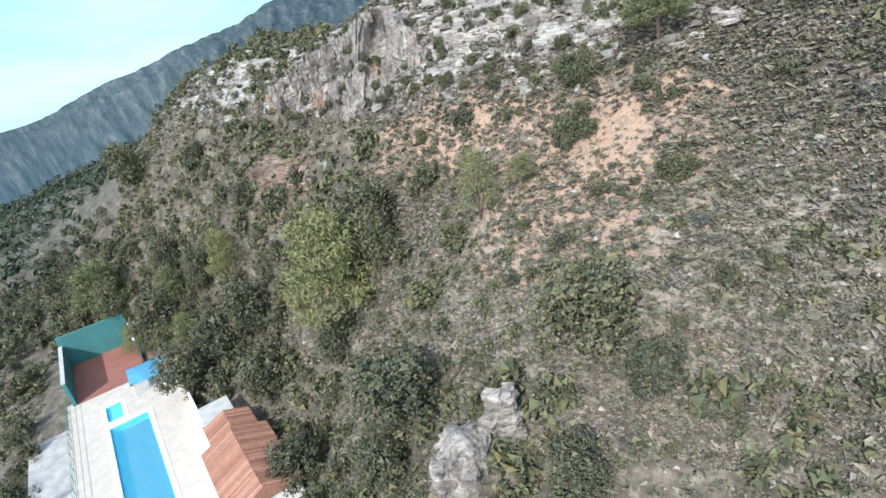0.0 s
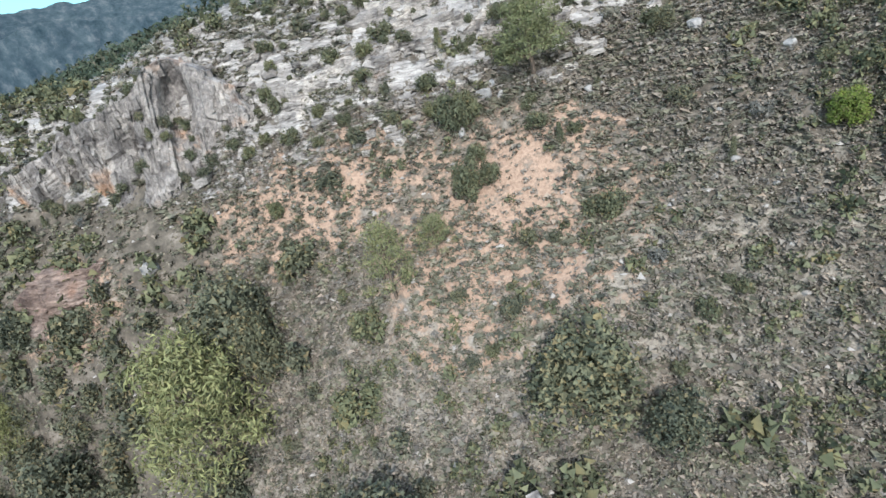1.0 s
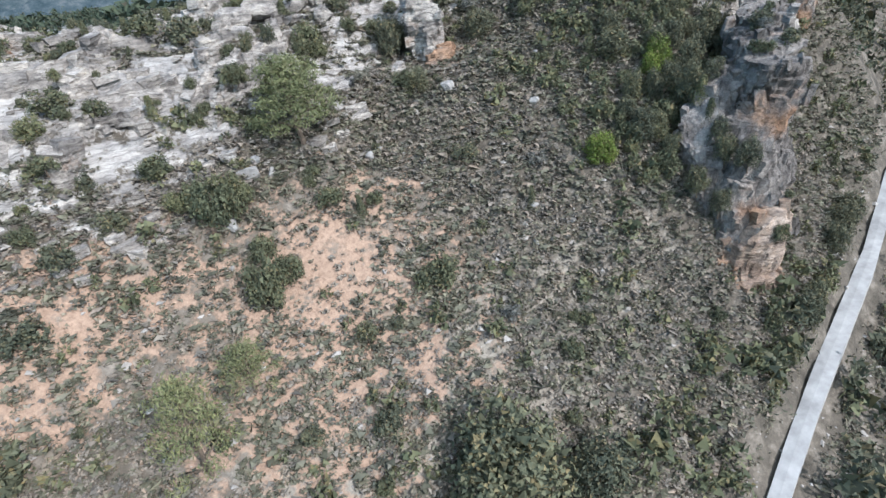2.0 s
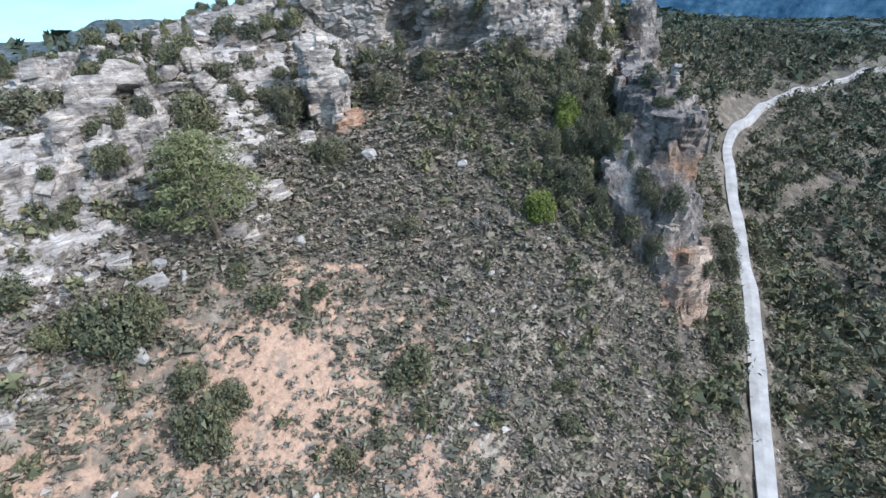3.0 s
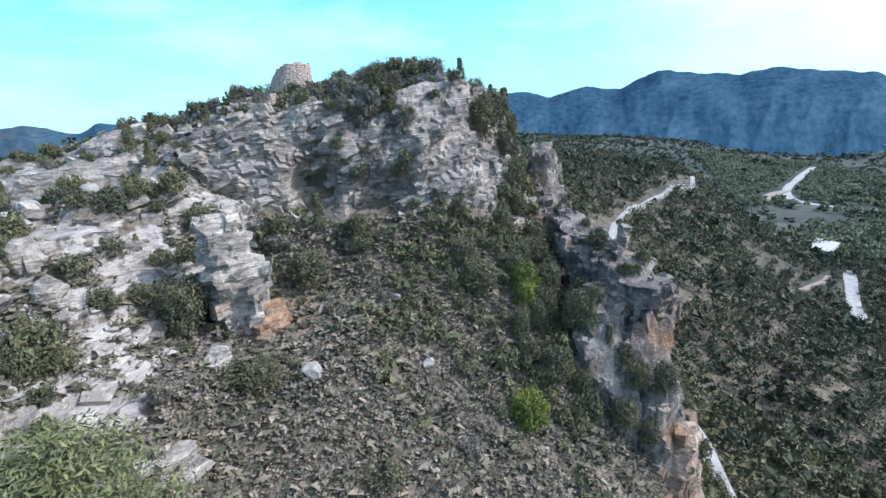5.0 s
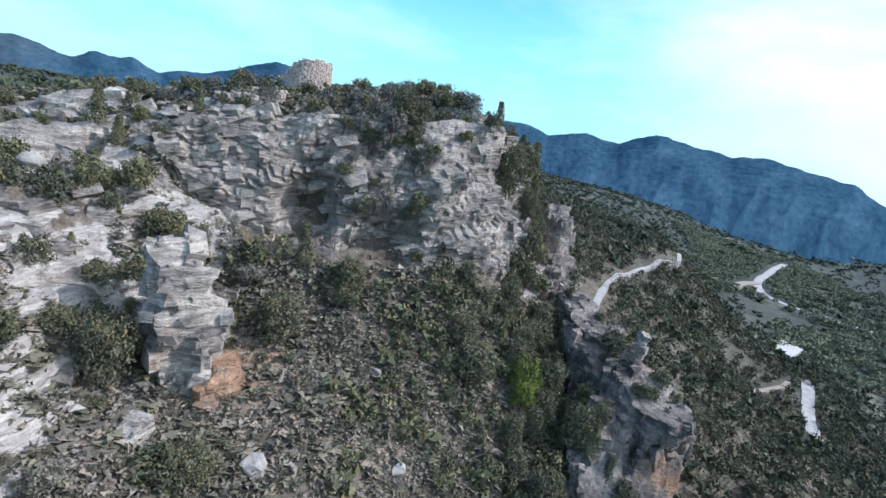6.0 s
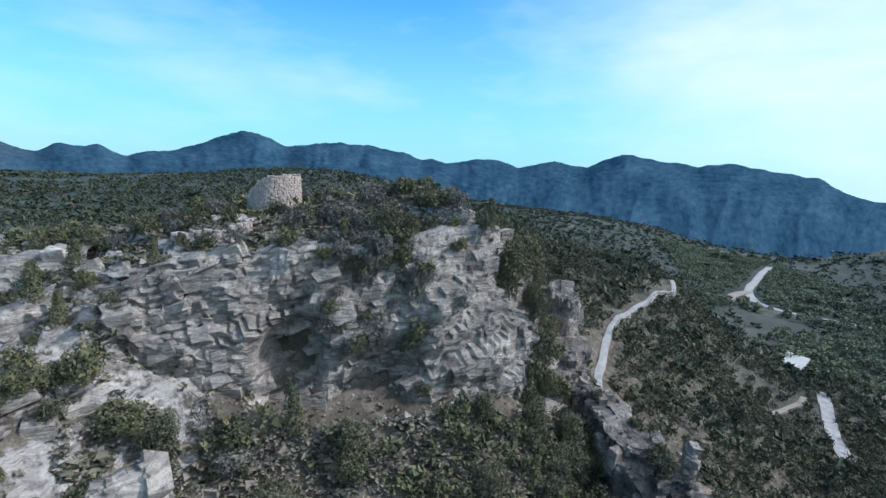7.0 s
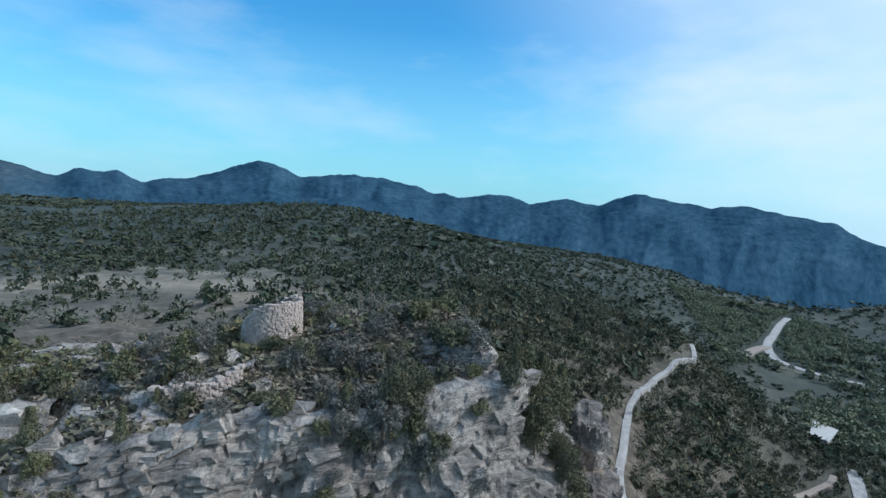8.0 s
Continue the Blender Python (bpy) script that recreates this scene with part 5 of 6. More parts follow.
house((18, 6.8, 0), 9, 6.5, 3.2, 1.5, "low white house with a terracotta tiled roof beside the pool", 1)
house((25, 5.2, 0), 14, 9, 4.2, 2.2, "larger white house with ribbed terracotta roof beside the pool", 2)
annex = site_thing("annex", "flat-roofed grey annex between house and slope", "building", at=(12, 7, 0))
part("wall", box_bm(0, 0, -3, 6, 4.5, 3.0), WHITE, annex)
part("roof", box_bm(-0.2, -0.2, 3.0, 6.2, 4.7, 3.2, 0.03), GREY, annex)
wallp = site_thing("retaining_wall", "white retaining wall behind the pool terrace", "wall", "structure")
part("wall", box_bm(-14, 6.5, -3, 12, 7.0, 1.6), WHITE, wallp)

# farm shed beside the valley road
farm = thing("farm_shed", pose(266, -91, float(floor_at(266, -91)), 0, 0, -35), "long farm shed with a pale metal roof among trees", "shed")
part("wall", box_bm(-9, -4, -1, 9, 4, 3.4), GREY, farm)
bm = bmesh.new()
v = [bm.verts.new(p) for p in ((-9.5, -4.6, 3.4), (9.5, -4.6, 3.4), (9.5, 4.6, 4.6), (-9.5, 4.6, 4.6), (-9.5, -4.6, 3.25), (9.5, -4.6, 3.25), (9.5, 4.6, 4.45), (-9.5, 4.6, 4.45))]
for f in ((0, 1, 2, 3), (7, 6, 5, 4), (0, 4, 5, 1), (1, 5, 6, 2), (2, 6, 7, 3), (3, 7, 4, 0)):
    bm.faces.new([v[i] for i in f])
part("roof", bm, GREY, farm, "pale corrugated metal roof")

# ---- plants ----
def clumps(m, low, high, reach, seed):
    """Centres and radii of the clumps that make up a crown."""
    g = np.random.default_rng(seed + 500)
    a = np.arange(m) * 2.4 + seed
    t = (np.arange(m) + 0.5) / m
    h = low + (high - low) * t
    r = reach * np.sqrt(np.clip(1 - ((h - low) / (high - low + 0.12)) ** 2, 0.05, 1)) * g.uniform(0.55, 1.05, m)
    return np.c_[r * np.cos(a), r * np.sin(a), h], g.uniform(0.13, 0.23, m)


def sprigs(n, shape, size, seed, squash=1.0):
    """n small leaf sprigs, three corners each, over the clumps of a crown of unit size; larger, deeper ones close it inside."""
    g = np.random.default_rng(seed)
    d = g.normal(size=(n, 3))
    d /= np.linalg.norm(d, axis=1)[:, None]
    inner = g.random(n) < 0.16
    depth = np.where(inner, 0.6, 0.8 + 0.28 * g.random(n))
    if shape == "column":
        t = g.random(n) ** 0.8
        a = g.random(n) * 2 * np.pi
        rr = 0.34 * (1 - 0.75 * t) * depth * (1 + 0.22 * np.sin(3 * a + 9 * t + seed))
        c = np.c_[rr * np.cos(a), rr * np.sin(a), t]
        d = np.c_[np.cos(a), np.sin(a), np.full(n, 0.4)]
    elif shape == "pine":
        kh = 0.28 + 0.72 * (np.arange(30) + 0.5) / 30
        ka = np.arange(30) * 2.4 + seed
        kr = 0.46 * (1.08 - kh) ** 0.6 * (0.45 + 0.6 * np.abs(np.sin(ka * 1.7)))
        kc = np.c_[kr * np.cos(ka), kr * np.sin(ka), kh]
        ks = 0.115 + 0.05 * np.abs(np.sin(ka * 3.1))
        k = g.integers(0, 30, n)
        c = kc[k] + d * (ks[k] * (0.35 + 0.65 * g.random(n)))[:, None] * np.array([1.3, 1.3, 0.6])
    else:
        kc, ks = clumps(10, 0.1, 0.5 * squash, 0.33, seed) if shape == "bush" else clumps(16, 0.22, 0.84, 0.31, seed)
        k = g.integers(0, len(kc), n)
        c = kc[k] + d * (ks[k] * depth)[:, None]
        c[:, 2] = np.abs(c[:, 2])
    u = np.cross(d + 0.8 * g.normal(size=(n, 3)), g.normal(size=(n, 3)))
    u /= np.linalg.norm(u, axis=1)[:, None] + 1e-9
    w = np.cross(u, d + 0.6 * g.normal(size=(n, 3)))
    w /= np.linalg.norm(w, axis=1)[:, None] + 1e-9
    s = (size * g.uniform(0.6, 1.4, n) * np.where(inner, 1.0 if shape == "pine" else 2.2, 1.0))[:, None]
    w = w * (0.4 if shape == "pine" else 1.0)
    return np.stack([c - u * s - w * s * 0.45, c + w * s * 0.75, c + u * s - w * s * 0.45], 1)


def quads(name, q, material):
    n = len(q)
    return mesh_from(name, q.reshape(-1, 3), np.arange(3 * n).reshape(n, 3), material)


def limb(bm, a, b, r0, r1, n=6):
    a, b = Vector(a), Vector(b)
    turn = (b - a).to_track_quat("Z", "Y").to_matrix()
    ring = [[bm.verts.new(p + turn @ Vector((r * math.cos(t), r * math.sin(t), 0))) for t in (2 * math.pi * i / n for i in range(n))] for p, r in ((a, r0), (b, r1))]
    for i in range(n):
        bm.faces.new((ring[0][i], ring[0][(i + 1) % n], ring[1][(i + 1) % n], ring[1][i]))


def tree_kind(name, shape, material, count, size, seed, label, category, trunk=0.3, squash=1.0):
    """One plant of unit size, out of sight below the ground until it is copied."""
    ob = thing(name, pose(0, 0, -400), label, category)
    bm = bmesh.new()
    r = random.Random(seed)
    top = 0.85 if shape == "pine" else 0.5
    limb(bm, (0, 0, -0.12), (r.uniform(-0.04, 0.04), r.uniform(-0.04, 0.04), top), 0.03 + 0.01 * trunk, 0.012)
    part("trunk", bm, BARK, ob)
    for i in range(7 if shape in ("pine", "crown") else 0):
        bm = bmesh.new()
        a, h = i * 2.4 + seed, 0.12 + 0.09 * i if shape == "pine" else 0.05 + 0.05 * i
        limb(bm, (0, 0, h * top / 0.85), (0.3 * math.cos(a) * (1 - 0.4 * h), 0.3 * math.sin(a) * (1 - 0.4 * h), h + 0.18), 0.014, 0.005, 5)
        part("limb", bm, BARK, ob)
    crown = new("crown", quads("crown", sprigs(count, shape, size, seed, squash), material))
    crown.parent = ob
    return ob


KINDS = {
    "P": [tree_kind("pine_tree", "pine", LEAF_PINE, 9000, 0.022, s, "yellow-green pine with an open layered crown on the rocky slope", "tree") for s in (1, 2)],
    "L": [tree_kind("pine_tree", "pine", LEAF_PINE, 4200, 0.022, s, "young pale pine with a thin crown on red clay", "tree") for s in (3,)],
    "O": [tree_kind("holm_oak", "crown", LEAF_OAK, 4200, 0.019, s, "dense dark holm oak with a lumpy crown among scrub", "tree") for s in (4, 5, 6)],
    "J": [tree_kind("juniper", "column", LEAF, 1500, 0.025, s, "upright dark green juniper bush on the slope", "bush") for s in (7,)] + [tree_kind("juniper", "bush", LEAF, 1250, 0.029, 8, "rounded green juniper bush growing from rock", "bush")] + [tree_kind("juniper", "bush", LEAF, 1250, 0.029, 9, "rounded green juniper bush growing from rock", "bush")],
    "S": [tree_kind("shrub", "bush", LEAF_OAK, 1250, 0.029, s, "low dark evergreen shrub between limestone beds", "bush") for s in (10, 11)] + [tree_kind("shrub", "bush", LEAF, 1250, 0.029, s, "low grey-green shrub on stony ground", "bush") for s in (12, 13)],
    "H": [tree_kind("juniper", "bush", LEAF, 2600, 0.022, s, "rounded dense green juniper among pale slabs", "bush") for s in (17, 18)],
    "B": [tree_kind("shrub", "crown", LEAF_BRIGHT, 3000, 0.02, s, "bright yellow-green bush in the shaded gully", "bush") for s in (14,)],
    "T": [tree_kind("shrub", "bush", TWIG, 1500, 0.022, s, "leafless grey twiggy shrub by the ruin", "bush") for s in (15, 16)],
}
PLANTED = []
bpy.context.view_layer.update()
SOLID = bpy.context.evaluated_depsgraph_get()


def top_at(x, y):
    """Height of the rock or ground here, seen from above."""
    hit, place, *_ = scene.ray_cast(SOLID, Vector((x, y, 200)), Vector((0, 0, -1)))
    return place.z if hit else float(floor_at(x, y))


USED = set()


def plant(x, y, wide, tall, kind, r, z=None):
    src = KINDS[kind][r.randrange(len(KINDS[kind]))]
    if z is None and bool(cliff_band(x, y)) and top_at(x, y) < 76:
        return
    z = (top_at(x, y) if z is None else z) - 0.04 * tall
    m = pose(x, y, z, r.uniform(-5, 5), r.uniform(-5, 5), r.uniform(0, 360)) @ Matrix.Diagonal((wide, wide, tall, 1))
    PLANTED.append((x, y, wide * 0.45))
    if src not in USED:
        USED.add(src)
        src.matrix_world = m
        ob = src
    else:
        ob = copy_thing(src, m)
        ob.matrix_basis = m
    ob["group"] = {"P": "pines on the hillside", "L": "pines on the hillside", "O": "holm oaks on the hillside"}.get(kind, "bushes on the hillside")


r70 = random.Random(70)
HERO = []
HERO += [(-21.4, 19.4, 15.8, 19.2, "P"), (-45.1, 21.5, 9.8, 12.5, "O"), (-52.7, 18.5, 12.3, 12.3, "O"), (-0.9, 5.4, 12.5, 9.7, "O"), (-3.8, 17.3, 7.6, 6.5, "S"), (-55.7, 11.4, 10.5, 10.3, "O"), (-74.5, 21.2, 12.2, 13.3, "O"), (-22.0, 17.3, 6.5, 8.6, "O"), (-15.1, 24.1, 5.9, 9.3, "O"), (18.7, 2.6, 6.5, 5.2, "O"), (-1.6, 0.4, 7.4, 6.4, "O"), (-20.1, 3.8, 9.2, 9.3, "O"), (-37.1, 14.7, 10.0, 10.9, "O"), (-102.5, 24.5, 14.9, 14.5, "P"), (-49.5, 31.8, 5.7, 7.8, "S")]
HERO += [(-20.5, 29.3, 6.9, 6.3, "S"), (-72.7, 40.4, 7.2, 8.4, "S"), (-104.5, 43.1, 10.3, 12.1, "O"), (-13.2, 36.3, 2.6, 3.2, "H"), (-10.2, 31.4, 7.0, 6.3, "S"), (0.9, 24.6, 6.5, 8.8, "L"), (5.8, 26.6, 5.2, 4.4, "L"), (9.8, 31.0, 3.9, 6.8, "H"), (12.4, 19.0, 3.1, 3.4, "S"), (16.6, 11.5, 10.7, 9.1, "O"), (-2.6, 23.1, 5.8, 5.4, "S"), (8.0, 16.5, 2.0, 2.3, "S"), (-17.8, 27.0, 11.2, 10.5, "O"), (27.7, 14.7, 2.8, 3.3, "S"), (30.9, 15.6, 1.8, 2.3, "J"), (22.8, 24.7, 3.5, 3.9, "S"), (21.3, 31.6, 1.8, 2.1, "H"), (7.5, 21.7, 2.5, 2.0, "S"), (23.4, 8.2, 6.2, 5.7, "O"), (9.2, 36.8, 4.9, 6.1, "H")]
HERO += [(6.7, 42.0, 3.3, 2.9, "H"), (-0.3, 43.4, 2.8, 2.4, "J"), (2.3, 39.7, 2.8, 2.4, "S"), (8.8, 45.7, 2.2, 2.3, "J"), (15.7, 44.2, 2.5, 2.7, "S"), (-0.3, 46.2, 2.8, 2.9, "H"), (-4.4, 46.9, 3.2, 2.7, "S"), (-6.6, 42.2, 2.3, 2.5, "H"), (-3.4, 40.9, 2.3, 2.5, "H"), (-2.1, 38.2, 2.9, 3.1, "S"), (-6.7, 39.5, 2.1, 2.2, "H"), (-13.7, 41.6, 2.1, 2.2, "H"), (-12.1, 43.9, 2.2, 3.1, "J"), (17.8, 35.4, 1.8, 1.8, "H"), (-5.8, 35.9, 4.3, 3.6, "S"), (-10.4, 41.1, 3.4, 2.9, "S"), (34.8, 46.9, 3.3, 3.8, "S"), (15.0, 52.2, 4.6, 3.8, "S"), (25.9, 47.7, 3.8, 4.4, "S"), (12.3, 54.6, 4.0, 3.3, "S")]
HERO += [(2.1, 48.9, 4.4, 3.6, "S"), (-13.0, 49.3, 3.2, 2.7, "S"), (-8.5, 52.1, 3.3, 2.8, "S"), (41.3, 22.3, 3.7, 3.1, "B"), (-15.3, 31.7, 2.5, 2.3, "S"), (17.5, 24.5, 1.9, 1.6, "S"), (15.0, 25.4, 2.4, 2.2, "S"), (18.7, 37.9, 9.0, 7.6, "P"), (10.9, 36.5, 3.3, 5.9, "H"), (8.6, 39.1, 2.4, 3.0, "H"), (9.9, 38.3, 2.4, 2.4, "H"), (11.2, 33.5, 3.1, 3.5, "H"), (12.3, 31.6, 3.3, 3.5, "H"), (19.8, 31.5, 1.7, 2.1, "J"), (17.1, 35.0, 1.5, 1.7, "J"), (16.2, 43.9, 2.3, 2.6, "H"), (12.7, 44.2, 2.2, 2.4, "H"), (11.5, 44.2, 1.9, 1.9, "H"), (21.6, 25.4, 2.9, 3.1, "S"), (41.0, 21.8, 3.7, 3.4, "B")]
HERO += [(51.3, 22.9, 3.4, 4.0, "B"), (30.1, 16.4, 1.4, 1.8, "J"), (46.7, 6.4, 2.3, 4.5, "J"), (46.7, 36.6, 2.5, 2.7, "J"), (42.0, 9.5, 2.0, 2.5, "J"), (7.1, 38.9, 2.8, 2.8, "H"), (16.2, 44.9, 2.4, 2.3, "S"), (24.6, 47.5, 2.3, 2.7, "H"), (26.3, 46.9, 2.6, 2.7, "H"), (33.9, 45.0, 3.5, 4.6, "O"), (30.8, 47.9, 2.3, 2.5, "S"), (31.5, 50.3, 2.8, 2.7, "S"), (41.0, 53.3, 2.7, 2.6, "H"), (42.9, 51.5, 3.0, 3.2, "S"), (36.9, 55.2, 2.9, 3.0, "S"), (24.1, 55.7, 1.9, 2.2, "H"), (25.2, 54.4, 2.0, 1.8, "S"), (29.9, 54.9, 2.9, 2.4, "H"), (21.6, 47.7, 1.8, 3.1, "S")]
HERO += [(19.0, 47.3, 1.7, 3.4, "S"), (31.4, 39.2, 3.1, 2.6, "S"), (44.3, 40.3, 3.5, 2.3, "S"), (50.6, 28.4, 3.0, 2.5, "O"), (44.6, 24.2, 2.5, 2.9, "S"), (31.1, 30.1, 3.3, 2.8, "S"), (18.0, 33.2, 3.1, 2.6, "S"), (36.3, 25.8, 2.7, 2.2, "T"), (43.1, 49.4, 4.2, 3.4, "H"), (42.4, 52.7, 2.6, 2.4, "H"), (46.7, 46.8, 2.7, 2.0, "S"), (48.0, 55.9, 2.1, 2.2, "H"), (47.8, 51.7, 2.8, 2.3, "S"), (38.8, 54.2, 3.3, 3.3, "S"), (34.8, 50.6, 2.2, 2.5, "S"), (47.9, 42.8, 3.4, 2.3, "O"), (47.8, 37.2, 2.9, 2.4, "O"), (44.9, 43.6, 3.3, 2.1, "T"), (33.6, 47.7, 2.1, 2.4, "H"), (42.4, 39.8, 4.1, 3.4, "O")]
HERO += [(53.8, 29.4, 2.0, 2.3, "O"), (57.5, 27.4, 2.8, 3.8, "O"), (34.9, 45.7, 4.2, 3.7, "O"), (50.0, 22.9, 2.5, 3.0, "B"), (32.2, 38.3, 2.8, 2.5, "O"), (44.3, 31.9, 2.2, 1.4, "S"), (49.4, 26.9, 4.1, 3.4, "O"), (62.4, 21.4, 4.7, 3.9, "O"), (63.5, 43.5, 3.8, 3.5, "T"), (68.6, 42.3, 2.1, 2.3, "S"), (55.6, 38.0, 3.3, 3.8, "T"), (56.9, 34.6, 2.3, 2.0, "J"), (59.6, 32.4, 2.2, 1.4, "S"), (65.9, 35.7, 3.3, 2.7, "S"), (61.8, 30.8, 1.5, 2.3, "S"), (57.3, 36.7, 3.0, 2.1, "S"), (54.7, 45.2, 1.9, 1.6, "T"), (61.7, 46.7, 2.2, 3.2, "S"), (48.6, 51.3, 1.8, 1.8, "O")]
HERO += [(58.8, 36.4, 2.3, 2.1, "O"), (66.0, 34.8, 2.7, 2.4, "S"), (63.1, 44.5, 2.8, 3.2, "T"), (60.7, 46.9, 2.7, 3, "T"), (67.4, 36.9, 2.8, 2.8, "S"), (60.2, 40.4, 3.8, 3.6, "T")]
HERO += [(-55.0, 26.7, 7.6, 11, "P"), (-63.7, 27.2, 6.8, 10, "O"), (-72.5, 25.4, 7.6, 10, "P"), (-79.7, 29.8, 7.6, 12, "O"), (-87.7, 19.1, 6.8, 9, "O"), (-81.5, 18.1, 6.6, 8, "P"), (-76.1, 19.4, 6.8, 9, "O"), (-69.9, 19.0, 6.0, 8, "O"), (-93.1, 21.3, 7.6, 10, "P"), (-99.4, 22.3, 6.8, 9, "O"), (-64.6, 19.9, 6.6, 8, "P"), (-106.6, 19.9, 6.8, 9, "O"), (-58.5, 21.5, 6.0, 8, "O")]
for x, y, w, h, k in HERO:
    plant(x, y, w, h, k, r70)


def room(x, y, w):
    return all((x - px) ** 2 + (y - py) ** 2 > (0.5 * (w + pw)) ** 2 for px, py, pw in PLANTED)


def near_road(x, y, lines, reach):
    near = np.zeros(np.shape(x), bool)
    for line in lines:
        for px, py in spline(line, 160)[:, :2]:
            near |= (x - px) ** 2 + (y - py) ** 2 < reach**2
    return near


def scatter_things():
    r = random.Random(71)
    made = 0
    while made < 120:
        x, y = r.uniform(-30, 82), r.uniform(2, 80)
        z = float(floor_at(x, y))
        if x > 70 and y > 40:
            continue
        gully = 42 < x < 78 and 16 < y < 33
        red = on_clay(x, y, 0.95)
        if red and r.random() < 0.6:
            continue
        w = r.choice((0.9, 1.2, 1.5, 1.9, 2.4)) * (1.25 if gully else 1)
        if not room(x, y, w * 0.8) or near_road(np.array(x), np.array(y), [PATH_LINE], 3):
            continue
        k = r.choice("SSJJO" if gully else ("SSSJT" if y > 40 else "SSSJJT"))
        plant(x, y, w, w * r.uniform(0.8, 1.25) * (1.3 if k in "JO" else 0.9), k, r)
        made += 1


scatter_things()
# rounded junipers on the slabs, dark oaks in the shaded gully
made = 0
while made < 130:
    x, y = r70.uniform(-14, 56), r70.uniform(30, 80)
    w = r70.choice((1.0, 1.4, 1.9, 2.4, 2.9))
    if y < rock_edge(x) + 0.5 or not room(x, y, w):
        continue
    k = r70.choice("JJJS")
    plant(x, y, w, w * r70.uniform(0.8, 1.2), k, r70)
    made += 1
made = 0
while made < 42:
    x = r70.uniform(45, 76)
    y = 16.5 + (x - 45) * 0.3 + r70.uniform(0, 6)
    w = r70.uniform(2.0, 3.8)
    if room(x, y, w * 0.6):
        plant(x, y, w, w * r70.uniform(1.0, 1.5), r70.choice("OOJ"), r70)
        made += 1
# bushes on the ledges of the cliff, thickest in its broken part
made = 0
while made < 24:
    f = FACES[0]
    j, i = r70.randrange(6, f.shape[0] - 3), r70.randrange(4, f.shape[1] - 4)
    x, y, z = (float(v) for v in f[j, i])
    if float(fbm(np.array(i / 14.0), np.array(j / 12.0), 2, 91)) < 0.05 - (0.25 if 34 < y < 41 else 0):
        continue
    w = r70.uniform(0.9, 2.4)
    plant(x, y, w, w * r70.uniform(0.8, 1.2), r70.choice("SSTJ"), r70, z - 0.2)
    made += 1
made = 0
while made < 38:
    f = FACES[0]
    j, i = r70.randrange(f.shape[0] // 2, f.shape[0]), r70.randrange(4, f.shape[1] - 4)
    x, y, z = (float(v) for v in f[j, i])
    if 34.5 < y < 41.5:
        w = r70.uniform(1.4, 2.8)
        plant(x, y, w, w * r70.uniform(0.8, 1.1), r70.choice("STTJ"), r70, z - 0.3)
        made += 1
# grey bushes crowd the plateau round the ruin
made = 0
while made < 46:
    x, y = r70.uniform(54, 78), r70.uniform(29, 62)
    w = r70.uniform(1.6, 3.2)
    if y > 35.5 - 0.3 * (x - 58) and float(floor_at(x, y)) > 73 and (x - 65) ** 2 + (y - 50.5) ** 2 > 26 and room(x, y, w * 0.5):
        plant(x, y, w, w * r70.uniform(0.75, 1.1), r70.choice("TTTTS"), r70)
        made += 1
# bushes rooted in the cliff and along its brow
for x, y, w, k in ((48.3, 48.2, 1.8, "S"), (50.0, 45.2, 2.2, "S"), (52.1, 47.4, 2.0, "T"), (51.7, 41.6, 1.6, "J"), (54.0, 44.3, 2.4, "S"), (53.9, 39.4, 1.8, "S"), (56.9, 37.8, 3.0, "O"), (55.4, 35.9, 2.4, "J"), (56.1, 34.1, 2.6, "O"), (58.8, 32.3, 2.2, "S"), (59.6, 37.4, 2.8, "T"), (61.3, 30.4, 1.8, "S"), (63.8, 30.2, 2.0, "J"), (65.7, 31.5, 2.2, "S"), (62.8, 35.0, 2.8, "T"), (59.5, 43.7, 2.6, "T"), (56.8, 46.9, 2.2, "S"), (63.6, 38.0, 2.6, "J"), (66.9, 42.0, 2.8, "T"), (64.3, 41.0, 2.4, "S"), (69.3, 39.3, 3, "S"), (68.7, 46.6, 2.8, "T"), (59.6, 52.4, 2.2, "S"), (56.1, 54.7, 2.6, "T"), (59.9, 55.2, 2.8, "J"), (54.9, 51.4, 1.8, "S"), (47.9, 40.8, 2.6, "J"), (49.7, 37.5, 2.8, "J"), (52.0, 33.7, 3.0, "O"), (54.5, 29.8, 3.2, "J"), (45.8, 43.7, 2.8, "S"), (43.3, 47.0, 2.6, "O"), (58.1, 26.0, 3.0, "J"), (64.2, 25.2, 3.2, "O"), (52.7, 13.3, 1.8, "S"), (55.2, 14.9, 1.6, "T"), (61.6, 17.3, 1.4, "S")):
    plant(x, y, w, w * (1.3 if k in "JO" else 0.95), k, r70)


